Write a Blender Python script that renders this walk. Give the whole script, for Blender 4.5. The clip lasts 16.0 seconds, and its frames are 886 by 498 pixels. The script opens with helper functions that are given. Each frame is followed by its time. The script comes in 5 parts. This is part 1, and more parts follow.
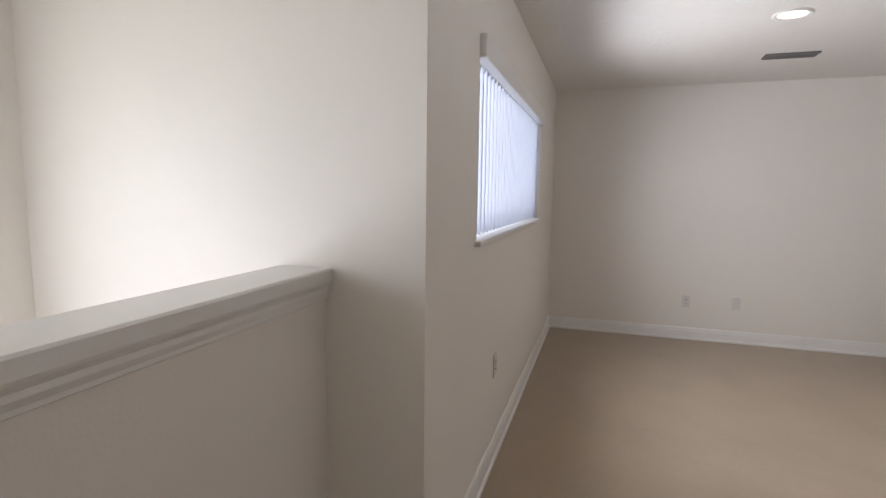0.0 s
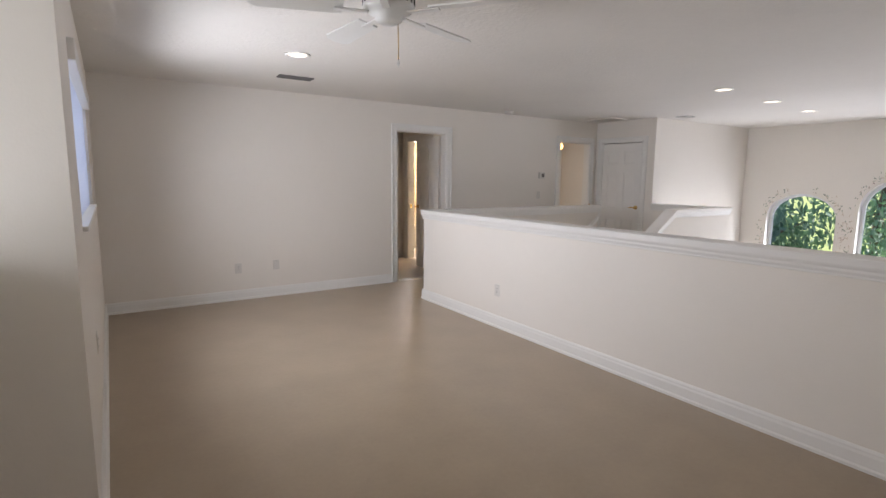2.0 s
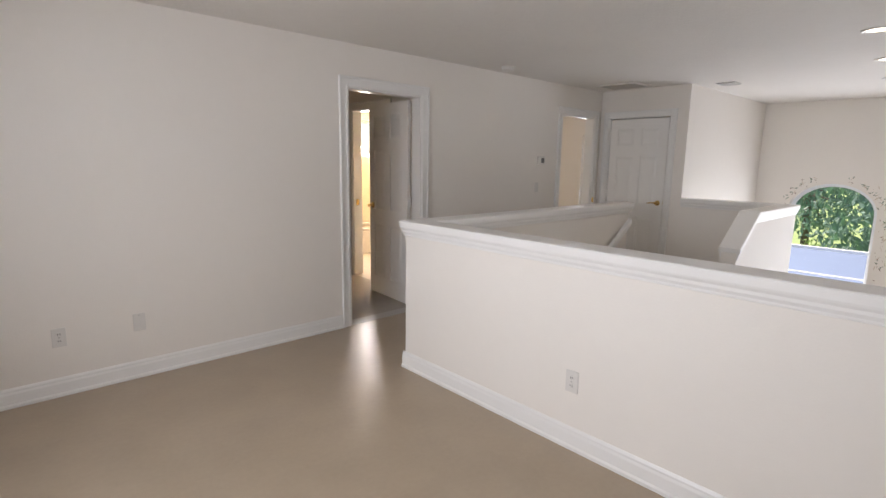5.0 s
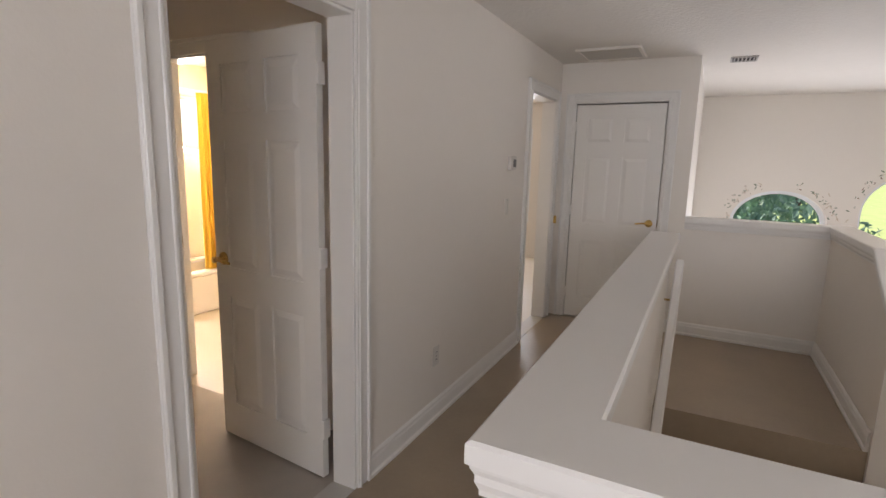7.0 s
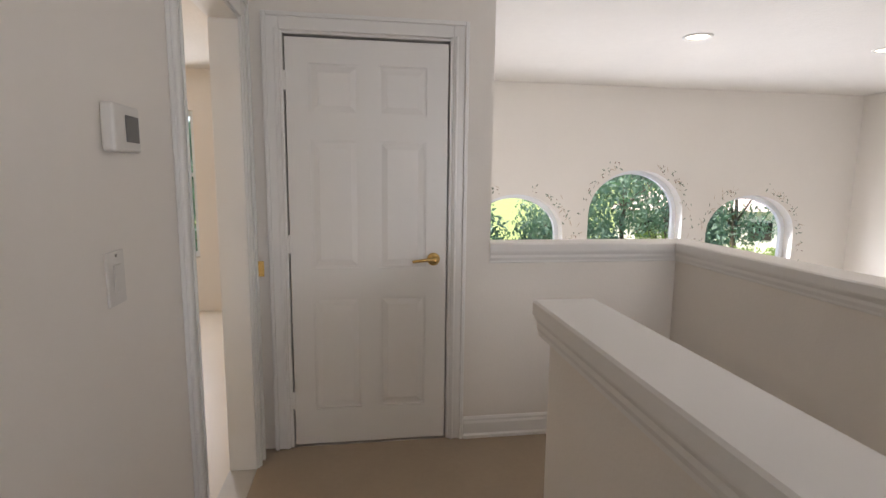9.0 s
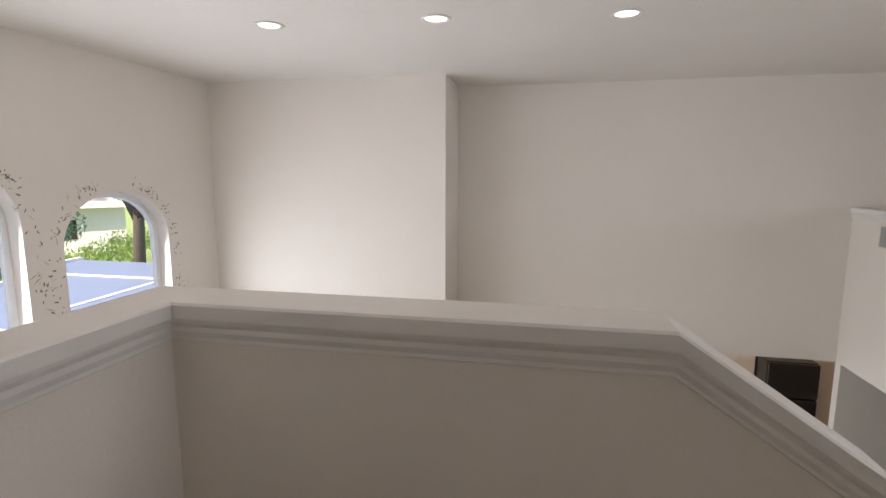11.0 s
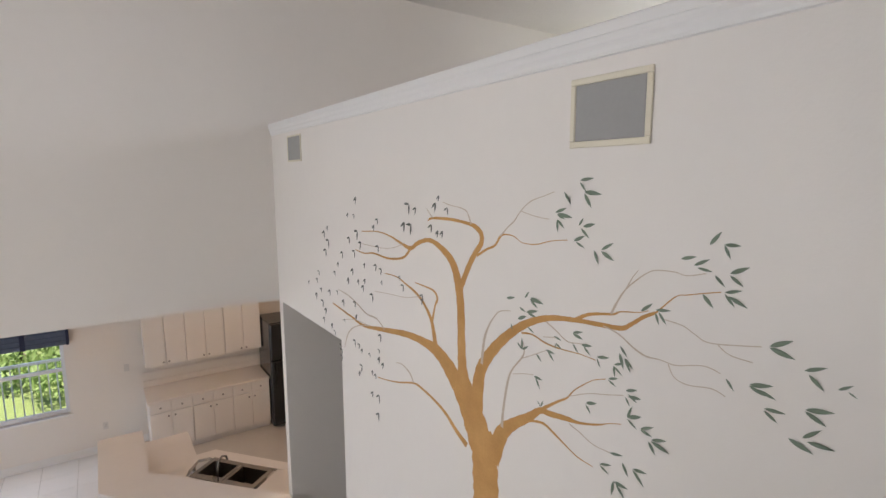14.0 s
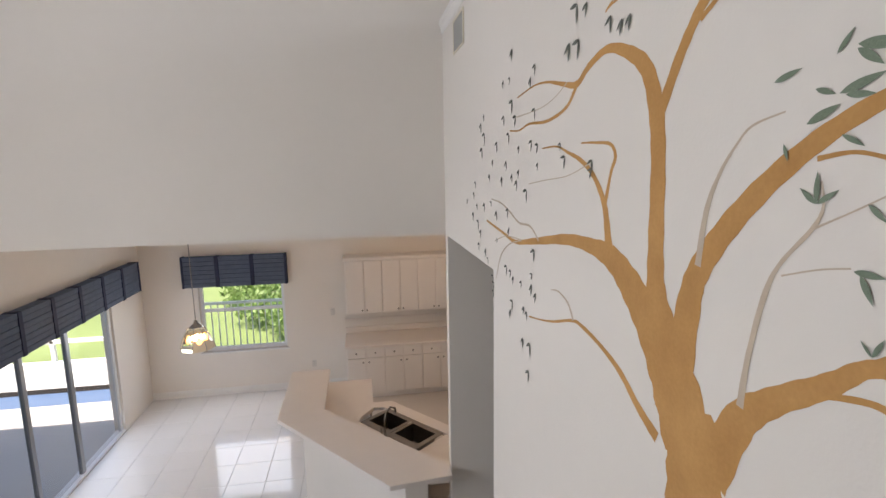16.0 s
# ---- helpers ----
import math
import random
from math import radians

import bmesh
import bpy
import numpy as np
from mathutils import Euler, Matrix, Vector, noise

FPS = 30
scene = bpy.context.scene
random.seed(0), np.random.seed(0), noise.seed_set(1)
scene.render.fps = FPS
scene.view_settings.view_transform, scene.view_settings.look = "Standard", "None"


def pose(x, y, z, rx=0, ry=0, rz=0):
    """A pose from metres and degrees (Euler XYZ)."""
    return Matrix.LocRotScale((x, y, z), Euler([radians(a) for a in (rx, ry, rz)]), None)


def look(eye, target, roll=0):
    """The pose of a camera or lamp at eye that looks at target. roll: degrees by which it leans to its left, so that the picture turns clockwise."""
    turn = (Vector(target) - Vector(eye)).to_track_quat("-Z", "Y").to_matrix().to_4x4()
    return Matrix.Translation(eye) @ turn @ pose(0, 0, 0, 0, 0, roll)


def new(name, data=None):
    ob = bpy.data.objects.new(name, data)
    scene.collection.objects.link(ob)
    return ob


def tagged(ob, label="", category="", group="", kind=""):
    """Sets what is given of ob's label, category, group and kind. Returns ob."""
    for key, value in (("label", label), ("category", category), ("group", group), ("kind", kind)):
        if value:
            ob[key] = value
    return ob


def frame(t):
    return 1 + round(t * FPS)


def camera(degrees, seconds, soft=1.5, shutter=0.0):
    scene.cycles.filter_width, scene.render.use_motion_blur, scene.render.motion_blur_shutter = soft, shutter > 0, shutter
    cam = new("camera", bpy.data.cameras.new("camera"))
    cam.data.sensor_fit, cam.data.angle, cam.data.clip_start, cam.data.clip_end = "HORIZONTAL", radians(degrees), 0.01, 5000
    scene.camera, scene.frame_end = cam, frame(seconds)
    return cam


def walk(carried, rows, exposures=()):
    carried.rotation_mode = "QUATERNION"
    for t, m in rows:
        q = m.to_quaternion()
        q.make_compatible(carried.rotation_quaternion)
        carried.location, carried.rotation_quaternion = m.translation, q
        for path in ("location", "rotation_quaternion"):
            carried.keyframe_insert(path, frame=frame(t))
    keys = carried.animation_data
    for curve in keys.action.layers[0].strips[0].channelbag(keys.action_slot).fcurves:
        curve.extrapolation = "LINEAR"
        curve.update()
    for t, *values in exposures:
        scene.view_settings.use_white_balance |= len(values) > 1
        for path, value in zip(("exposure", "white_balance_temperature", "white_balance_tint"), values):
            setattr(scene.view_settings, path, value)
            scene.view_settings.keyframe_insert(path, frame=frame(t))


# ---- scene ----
cam = camera(82.6, 16.0)
PATH = [
    (0, (-2.782, -5.235, 1.378), (-3.381, -3.34, 1.154), 0.7),
    (0.5, (-2.92, -5.475, 1.429), (-2.933, -3.49, 1.184), 0.7),
    (0.7, (-2.96, -5.625, 1.431), (-2.762, -3.651, 1.181), 0.9),
    (1, (-3.039, -5.739, 1.428), (-2.545, -3.818, 1.177), 0.5),
    (1.5, (-3.121, -5.954, 1.417), (-2.265, -4.166, 1.155), 0.7),
    (2, (-3.169, -6.036, 1.414), (-2.077, -4.383, 1.136), 0.6),
    (2.5, (-3.189, -6.028, 1.413), (-1.993, -4.452, 1.124), 0.5),
    (3, (-3.125, -5.958, 1.402), (-1.911, -4.397, 1.101), 0.5),
    (3.5, (-2.96, -5.606, 1.43), (-1.743, -4.053, 1.104), 0.7),
    (4, (-2.723, -5.112, 1.446), (-1.502, -3.563, 1.108), 0.7),
    (4.2, (-2.633, -4.857, 1.452), (-1.402, -3.317, 1.116), 0.6),
    (6.3, (-1.447, -2.006, 1.46), (0.14, -0.838, 1.121), 1.3),
    (6.5, (-1.284, -1.814, 1.445), (0.343, -0.698, 1.117), 1.1),
    (7, (-0.82, -1.275, 1.479), (0.934, -0.377, 1.135), 1.4),
    (7.5, (-0.332, -0.838, 1.493), (1.534, -0.194, 1.169), 1.3),
    (8, (0.263, -0.569, 1.463), (2.209, -0.22, 1.155), 1.2),
    (8.2, (0.503, -0.53, 1.43), (2.462, -0.261, 1.13), 1.1),
    (10.3, (2.898, -0.673, 1.363), (4.146, -2.211, 1.084), 0.9),
    (10.5, (3.019, -0.783, 1.362), (4.06, -2.467, 1.083), 1.0),
    (11, (3.099, -1.118, 1.357), (3.495, -3.058, 1.073), 0.1),
    (11.5, (2.982, -1.496, 1.33), (2.698, -3.456, 1.054), -0.6),
    (12, (2.761, -1.849, 1.259), (1.919, -3.644, 0.995), -0.1),
    (12.5, (2.357, -2.026, 1.208), (1.298, -3.701, 0.944), -0.1),
    (13, (2.006, -2.113, 1.001), (0.891, -3.754, 0.742), 0.1),
    (13.5, (1.681, -2.172, 0.772), (0.559, -3.807, 0.508), 0.1),
    (14, (1.386, -2.241, 0.567), (0.266, -3.874, 0.284), -0.2),
    (14.5, (1.107, -2.332, 0.354), (0.008, -3.977, 0.06), -0.1),
    (15, (0.891, -2.52, 0.149), (-0.075, -4.245, -0.155), -0.3),
    (15.5, (0.749, -2.759, -0.015), (0.059, -4.612, -0.316), -0.6),
    (16, (0.69, -3.025, -0.066), (0.368, -4.973, -0.383), -1.0),
]
EXPOSURES = [(0, 1.1, 7100, 18), (2, 1.15, 7100, 18), (4, 1.22, 7000, 16), (6.5, 1.12, 7500, 20), (8.2, 1.6, 7350, 18), (10.5, 1.0, 7400, 18), (12, 1.25, 7200, 18), (16, 1.28, 7000, 17)]
walk(cam, [(t, look(eye, target, roll)) for t, eye, target, roll in PATH], EXPOSURES)

# ---- light ----
world = bpy.data.worlds.new("sky")
scene.world = world
world.use_nodes = True
wn = world.node_tree.nodes
sky = wn.new("ShaderNodeTexSky")
sky.sky_type, sky.sun_disc = "NISHITA", False
sky.sun_elevation, sky.sun_rotation = radians(58), radians(0)
world.node_tree.links.new(sky.outputs[0], wn["Background"].inputs[0])
wn["Background"].inputs[1].default_value = 0.15
sun = new("sun", bpy.data.lights.new("sun", "SUN"))
sun.data.energy, sun.data.angle, sun.data.color = 5.0, radians(0.5), (1, .95, .87)
sun.matrix_world = look((0, 0, 30), (.1, -7, 18), 0)


def window_light(name, loc, to, sx, sy, watts, color=(.78, .88, 1), spread=180):
    l = bpy.data.lights.new(name, "AREA")
    l.shape, l.size, l.size_y, l.energy, l.color = "RECTANGLE", sx, sy, watts, color
    l.spread = radians(spread)
    ob = new(name, l)
    ob.matrix_world = look(loc, to)
    return ob


def bulb(name, loc, watts, color=(1, .8, .55), size=.05, spot=None):
    l = bpy.data.lights.new(name, "SPOT" if spot else "POINT")
    l.energy, l.color, l.shadow_soft_size = watts, color, size
    if spot:
        l.spot_size, l.spot_blend = radians(spot), .6
    ob = new(name, l)
    ob.location = loc
    return ob


WX_BLIND = -3.38
FX = 6.84            # great room facade
for yc, w, zc, h in ((-2.13, 1.0, .2, 1.8), (-3.52, 1.1, .3, 2.1), (-4.97, 1.1, .2, 1.8)):
    window_light("daylight_arch", (FX + .12, yc, zc - .4), (0, yc, zc - .9), w, h, 19)
window_light("daylight_loft_arch", (-4.9, -5.3, 1.0), (0, -4.2, .7), 1.6, 1.5, 17)
window_light("daylight_blinds", (WX_BLIND, -2.16, 1.58), (0, -2.1, 1.4), 2.0, .7, 5)
# extra fill before the blinds, lifts the loft wall without brightening the slats
window_light("blinds_room_fill", (-3.25, -2.16, 1.58), (0, -2.16, 1.2), 1.95, .66, 19, spread=140)
window_light("daylight_slider", (4.05, -9.0, -2.7), (0, -9.0, -3.2), 3.2, 1.8, 9)
window_light("daylight_kitchen", (2.64, -11.42, -2.3), (2.6, 0, -2.8), 1.2, 1.1, 8)
window_light("daylight_bath", (2.71, 3.48, 1.78), (1.9, 0, .9), .5, .48, 22, (.95, .97, 1))
window_light("daylight_bedroom", (6.78, 1.6, 1.4), (3, 1.7, 1.0), .9, 1.2, 12)
bulb("bath_lamp", (2.1, 1.9, 2.1), 13, (1, .84, .62), .12)
# warm fill added to brighten the kitchen, no fixture belongs to it
bulb("kitchen_fill", (-.6, -9.2, -.9), 10, (1, .72, .48), .3)
bulb("pendant_lamp_bulb", (2.72, -9.4, -2.08), 3, (1, .72, .42), .04)


# ---- materials ----
def mat(name, color, rough=.6, metal=0, var=.05, scale=3, bump=.0, bscale=120, spec=.5, color2=None, coat=0):
    m = bpy.data.materials.new(name)
    m.use_nodes = True
    nt = m.node_tree
    b = nt.nodes["Principled BSDF"]
    b.inputs["Roughness"].default_value, b.inputs["Metallic"].default_value = rough, metal
    b.inputs["Specular IOR Level"].default_value = spec
    b.inputs["Coat Weight"].default_value = coat
    co = nt.nodes.new("ShaderNodeTexCoord")
    n1 = nt.nodes.new("ShaderNodeTexNoise")
    n1.inputs["Scale"].default_value, n1.inputs["Detail"].default_value = scale, 6
    nt.links.new(co.outputs["Object"], n1.inputs["Vector"])
    n2 = nt.nodes.new("ShaderNodeTexNoise")
    n2.inputs["Scale"].default_value = scale * 14
    nt.links.new(co.outputs["Object"], n2.inputs["Vector"])
    add = nt.nodes.new("ShaderNodeMath")
    add.operation = "MULTIPLY_ADD"
    nt.links.new(n2.outputs[0], add.inputs[0])
    add.inputs[1].default_value = .35
    nt.links.new(n1.outputs[0], add.inputs[2])
    ramp = nt.nodes.new("ShaderNodeMix")
    ramp.data_type = "RGBA"
    nt.links.new(add.outputs[0], ramp.inputs[0])
    c2 = color2 or tuple(min(1, c * (1 + var)) for c in color)
    ramp.inputs[6].default_value = (*[c * (1 - var) for c in color], 1)
    ramp.inputs[7].default_value = (*c2, 1)
    nt.links.new(ramp.outputs[2], b.inputs["Base Color"])
    if bump:
        n3 = nt.nodes.new("ShaderNodeTexNoise")
        n3.inputs["Scale"].default_value = bscale
        nt.links.new(co.outputs["Object"], n3.inputs["Vector"])
        bp = nt.nodes.new("ShaderNodeBump")
        bp.inputs["Strength"].default_value, bp.inputs["Distance"].default_value = bump, .004
        nt.links.new(n3.outputs[0], bp.inputs["Height"])
        nt.links.new(bp.outputs[0], b.inputs["Normal"])
    return m


def glow(name, color, strength):
    m = bpy.data.materials.new(name)
    m.use_nodes = True
    b = m.node_tree.nodes["Principled BSDF"]
    b.inputs["Emission Color"].default_value, b.inputs["Emission Strength"].default_value = (*color, 1), strength
    return m


WALL = mat("wall_paint", (.80, .755, .70), .55, var=.03, scale=1.2, bump=.13, bscale=90)
CEIL = mat("ceiling_paint", (.76, .725, .68), .85, var=.06, scale=.9, bump=1.0, bscale=34)
TRIM = mat("trim_gloss_paint", (.8, .785, .76), .33, var=.02, scale=2, bump=.05)
DOORM = mat("door_paint", (.78, .765, .74), .38, var=.025, scale=2.5, bump=.08, bscale=60)
LOFTF = mat("loft_floor_vinyl", (.36, .285, .21), .3, var=.15, scale=2.6, bump=.12, bscale=25, spec=.4)
CARPET = mat("stair_carpet", (.36, .29, .22), .95, var=.12, scale=6, bump=.8, bscale=260)
BATHF = mat("bath_floor", (.6, .53, .44), .4, var=.05)
VESTF = mat("vestibule_carpet", (.42, .38, .34), .95, var=.1, scale=7, bump=.7, bscale=240)
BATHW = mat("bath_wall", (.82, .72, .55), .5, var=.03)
TILE = mat("white_floor_tile", (.74, .73, .72), .09, var=.03, scale=2, bump=.03, bscale=8)
GROUT = mat("grout", (.5, .49, .47), .8, var=.1, scale=20)
CAB = mat("cabinet_laminate", (.8, .76, .72), .42, var=.02)
TOP = mat("laminate_worktop", (.8, .74, .69), .3, var=.03, scale=8)
KFLOOR = mat("kitchen_floor", (.68, .63, .58), .25, var=.05)
BLACK = mat("black_appliance", (.012, .012, .013), .25, var=.2, coat=.3)
STEEL = mat("stainless_steel", (.3, .28, .26), .3, 1, var=.1, scale=10)
BRASS = mat("brass", (.72, .5, .2), .22, 1, var=.08, scale=12)
DARK = mat("dark_gap", (.03, .027, .024), .8, var=.1)
GREYM = mat("speaker_grille", (.36, .355, .34), .7, var=.05, scale=60, bump=.5, bscale=500)
CREAM = mat("cream_frame", (.74, .68, .54), .5, var=.03)
PLATE = mat("plate_plastic", (.68, .65, .61), .35, var=.02)
VENTM = mat("vent_metal", (.13, .125, .12), .6, var=.1)
VENTL = mat("vent_light", (.5, .48, .45), .5, var=.05)
NAVY = mat("navy_band", (.012, .018, .05), .8, var=.15, scale=30, bump=.3, bscale=300)
SLATE = mat("slate_blue_fabric", (.08, .105, .16), .85, var=.22, scale=14, bump=.4, bscale=300)
YELLOW = mat("yellow_curtain", (.8, .5, .06), .8, var=.12, scale=6)
TUBM = mat("tub_enamel", (.8, .76, .7), .18, var=.02)
BARK = mat("mural_bark", (.48, .205, .04), .7, var=.25, scale=7, color2=(.64, .35, .12))
TWIG = mat("mural_twig", (.55, .45, .35), .7, var=.12, scale=9)
LEAFM = mat("mural_leaf", (.1, .15, .095), .7, var=.3, scale=25, color2=(.24, .3, .22))
LEAFS = mat("mural_leaf_small", (.12, .13, .11), .7, var=.3, scale=25)
BERRY = mat("mural_berry", (.2, .1, .06), .7, var=.3, scale=25)
BLIND = mat("vertical_blind", (.8, .82, .86), .6, var=.02)
FANM = mat("fan_white_enamel", (.74, .73, .70), .35, var=.02)
ALU = mat("window_aluminium", (.8, .82, .84), .4, 0, var=.03)
ALUG = mat("slider_aluminium", (.3, .31, .32), .4, .6, var=.05)
LAWN = mat("lawn_grass", (.14, .2, .06), .95, var=.3, scale=.5, bump=.8, bscale=60, color2=(.25, .33, .12))
LEAFA = mat("tree_leaf", (.05, .115, .09), .5, var=.4, scale=.7, color2=(.19, .31, .26))
# Lighter copy of the tree leaf: outdoor haze and brightness put into its colour
LEAFC = mat("haze_pale_leaf", (.15, .215, .17), .5, var=.4, scale=.8, color2=(.4, .48, .41))
LEAFB = mat("shrub_leaf", (.12, .2, .07), .5, var=.4, scale=.9, color2=(.28, .4, .14))
TRUNKM = mat("tree_bark", (.1, .085, .07), .9, var=.3, scale=6, bump=.8, bscale=20)
ASPH = mat("deck_paint_blue_grey", (.09, .15, .27), .6, var=.12, scale=.6)
# the roof's blue cast is reflected sky put into the base colour
ROOFX = mat("sky_tinted_metal_roof", (.15, .19, .28), .45, var=.1, scale=.8)
ROOFP = mat("pale_tile_roof", (.62, .55, .52), .8, var=.08, scale=2)
WHITEX = mat("white_masonry", (.75, .75, .74), .7, var=.05)
FENCE = mat("red_fence", (.35, .16, .1), .8, var=.15)
LAMPGL = glow("lamp_lens", (1, .9, .74), 1.6)
BULBG = glow("bulb_glow", (1, .5, .15), 2.2)

for m_, c_ in ((LEAFA, (.11, .24, .13, 1)), (LEAFB, (.24, .4, .1, 1))):
    nt = m_.node_tree
    tl = nt.nodes.new("ShaderNodeBsdfTranslucent")
    tl.inputs[0].default_value = c_
    mx = nt.nodes.new("ShaderNodeMixShader")
    mx.inputs[0].default_value = .35
    nt.links.new(nt.nodes["Principled BSDF"].outputs[0], mx.inputs[1])
    nt.links.new(tl.outputs[0], mx.inputs[2])
    nt.links.new(mx.outputs[0], nt.nodes["Material Output"].inputs[0])

GLASS = bpy.data.materials.new("pane_glass")
GLASS.use_nodes = True
g = GLASS.node_tree.nodes["Principled BSDF"]
g.inputs["Transmission Weight"].default_value, g.inputs["Roughness"].default_value, g.inputs["IOR"].default_value = 1, 0, 1.05
GLASS2 = GLASS.copy()
GLASS2.name = "amber_glow_glass"
g = GLASS2.node_tree.nodes["Principled BSDF"]
g.inputs["IOR"].default_value, g.inputs["Roughness"].default_value = 1.3, .06
# amber base colour stands in for the bulbs' warm glow on the shade
g.inputs["Base Color"].default_value = (1, .8, .5, 1)


# ---- building helpers ----
def finish(name, bm, m, parent=None, label="", smooth=False):
    bmesh.ops.recalc_face_normals(bm, faces=bm.faces)
    me = bpy.data.meshes.new(name)
    bm.to_mesh(me)
    bm.free()
    me.materials.append(m)
    if smooth:
        for p in me.polygons:
            p.use_smooth = True
    ob = new(name, me)
    if parent:
        ob.parent = parent
    if label:
        ob["label"] = label
    return ob


def add_box(bm, lo, hi, bev=0.0, seg=1):
    c = [(a + b) / 2 for a, b in zip(lo, hi)]
    s = [abs(b - a) for a, b in zip(lo, hi)]
    r = bmesh.ops.create_cube(bm, size=1, matrix=Matrix.LocRotScale(c, None, s))
    if bev:
        es = {e for v in r["verts"] for e in v.link_edges}
        bmesh.ops.bevel(bm, geom=list(es), offset=bev, segments=seg, affect="EDGES", profile=.5)


def boxes(name, list_, m, parent=None, label="", bev=0.0, seg=1):
    bm = bmesh.new()
    for lo, hi in list_:
        add_box(bm, lo, hi, bev, seg)
    return finish(name, bm, m, parent, label)


def part(name, lo, hi, m, parent=None, label="", bev=.003, seg=1):
    return boxes(name, [(lo, hi)], m, parent, label, bev, seg)


def thing(name, loc, label, category, group="", kind=""):
    e = new(name)
    e.location = loc
    return tagged(e, label, category, group, kind)


def structure(name, list_, m, label, category="wall", bev=0.0):
    return tagged(boxes(name, list_, m, None, "", bev), label, category, "", "structure")


def lathe(name, prof, m, parent, n=24, label="", at=(0, 0, 0), turn=None):
    bm = bmesh.new()
    rings = [[bm.verts.new((r * math.cos(2 * math.pi * i / n), r * math.sin(2 * math.pi * i / n), z)) for i in range(n)] for r, z in prof]
    for a, b in zip(rings, rings[1:]):
        for i in range(n):
            bm.faces.new((a[i], a[(i + 1) % n], b[(i + 1) % n], b[i]))
    bm.faces.new(rings[0])
    bm.faces.new(rings[-1])
    if turn is not None:
        bm.transform(turn)
    bm.transform(Matrix.Translation(at))
    return finish(name, bm, m, parent, label, True)


def prism(name, pts, z0, z1, m, parent=None, label="", bev=0.0):
    bm = bmesh.new()
    f = bm.faces.new([bm.verts.new((x, y, z0)) for x, y in pts])
    r = bmesh.ops.extrude_face_region(bm, geom=[f])
    bmesh.ops.translate(bm, verts=[v for v in r["geom"] if isinstance(v, bmesh.types.BMVert)], vec=(0, 0, z1 - z0))
    if bev:
        bmesh.ops.bevel(bm, geom=list(bm.edges), offset=bev, segments=2, affect="EDGES")
    return finish(name, bm, m, parent, label)


def tube(name, pts, r, m, parent=None, n=8, label=""):
    bm = bmesh.new()
    rings = []
    for i, p in enumerate(pts):
        a, b = Vector(pts[max(i - 1, 0)]), Vector(pts[min(i + 1, len(pts) - 1)])
        q = (b - a).to_track_quat("Z", "Y").to_matrix()
        rr = r[i] if isinstance(r, (list, tuple)) else r
        rings.append([bm.verts.new(Vector(p) + q @ Vector((rr * math.cos(2 * math.pi * k / n), rr * math.sin(2 * math.pi * k / n), 0))) for k in range(n)])
    for a, b in zip(rings, rings[1:]):
        for k in range(n):
            bm.faces.new((a[k], a[(k + 1) % n], b[(k + 1) % n], b[k]))
    bm.faces.new(rings[0])
    bm.faces.new(rings[-1])
    return finish(name, bm, m, parent, label, True)


# ---- the plan ----
ZC, CAP = 2.385, 1.05          # upper ceiling, top of the half walls
LF = -3.73                     # lower floor
HD = -.602                     # lower ceilings and headers
WX, JY = -3.28, -3.83         # loft window wall, jutting corner
H3X = -3.62
W2X = -4.95                    # wall with the arched loft window
BY, BN = -7.055, -6.29         # great room far wall, its nearer piece
NX = 4.13                      # corner between them
HY0, HY1 = -1.12, -1.025      # half wall along the hall
EX, CY = 4.02, -1.15           # end wall of the hall, its corner
SY = -2.19                     # stair's outer half wall, inner face
T = .13
WY0, WY1 = -3.2, -1.12        # loft window with the blinds


def arch_profile(yc, half, top, rise, n=16):
    return [(yc + half * math.cos(math.pi * i / n), top - rise + rise * math.sin(math.pi * i / n)) for i in range(n + 1)]


def arched_wall(name, x0, x1, ya, yb, za, zb, arches, m, label):
    """A wall in the y-z plane with arched openings; arches: (yc, half, sill, top, rise), in rising y."""
    bm = bmesh.new()

    def face(pts):
        f = bm.faces.new([bm.verts.new((x0, y, z)) for y, z in pts])
        r = bmesh.ops.extrude_face_region(bm, geom=[f])
        bmesh.ops.translate(bm, verts=[v for v in r["geom"] if isinstance(v, bmesh.types.BMVert)], vec=(x1 - x0, 0, 0))
    y = ya
    for yc, half, sill, top, rise in arches:
        face([(y, za), (yc - half, za), (yc - half, zb), (y, zb)])
        if sill > za:
            face([(yc - half, za), (yc + half, za), (yc + half, sill), (yc - half, sill)])
        ar = arch_profile(yc, half, top, rise)
        for (p, q) in zip(ar, ar[1:]):
            face([p, q, (q[0], zb), (p[0], zb)])
        y = yc + half
    face([(y, za), (yb, za), (yb, zb), (y, zb)])
    bmesh.ops.remove_doubles(bm, verts=bm.verts, dist=1e-5)
    return tagged(finish(name, bm, m), label, "wall", "", "structure")


# walls of the upper floor
D1a, D1b = .065, .86          # bathroom door opening
D2a, D2b = 3.12, 3.85          # bedroom door opening
DH = 2.04
structure("wall_north", [((W2X, 0, LF), (D1a, .12, ZC)), ((D1b, 0, LF), (D2a, .12, ZC)), ((D2b, 0, LF), (FX, .12, ZC)),
                         ((D1a, 0, LF), (D1b, .12, -.005)), ((D2a, 0, LF), (D2b, .12, -.005)),
                         ((D1a, 0, DH), (D1b, .12, ZC)), ((D2a, 0, DH), (D2b, .12, ZC))], WALL, "off-white painted plaster wall with two door openings")
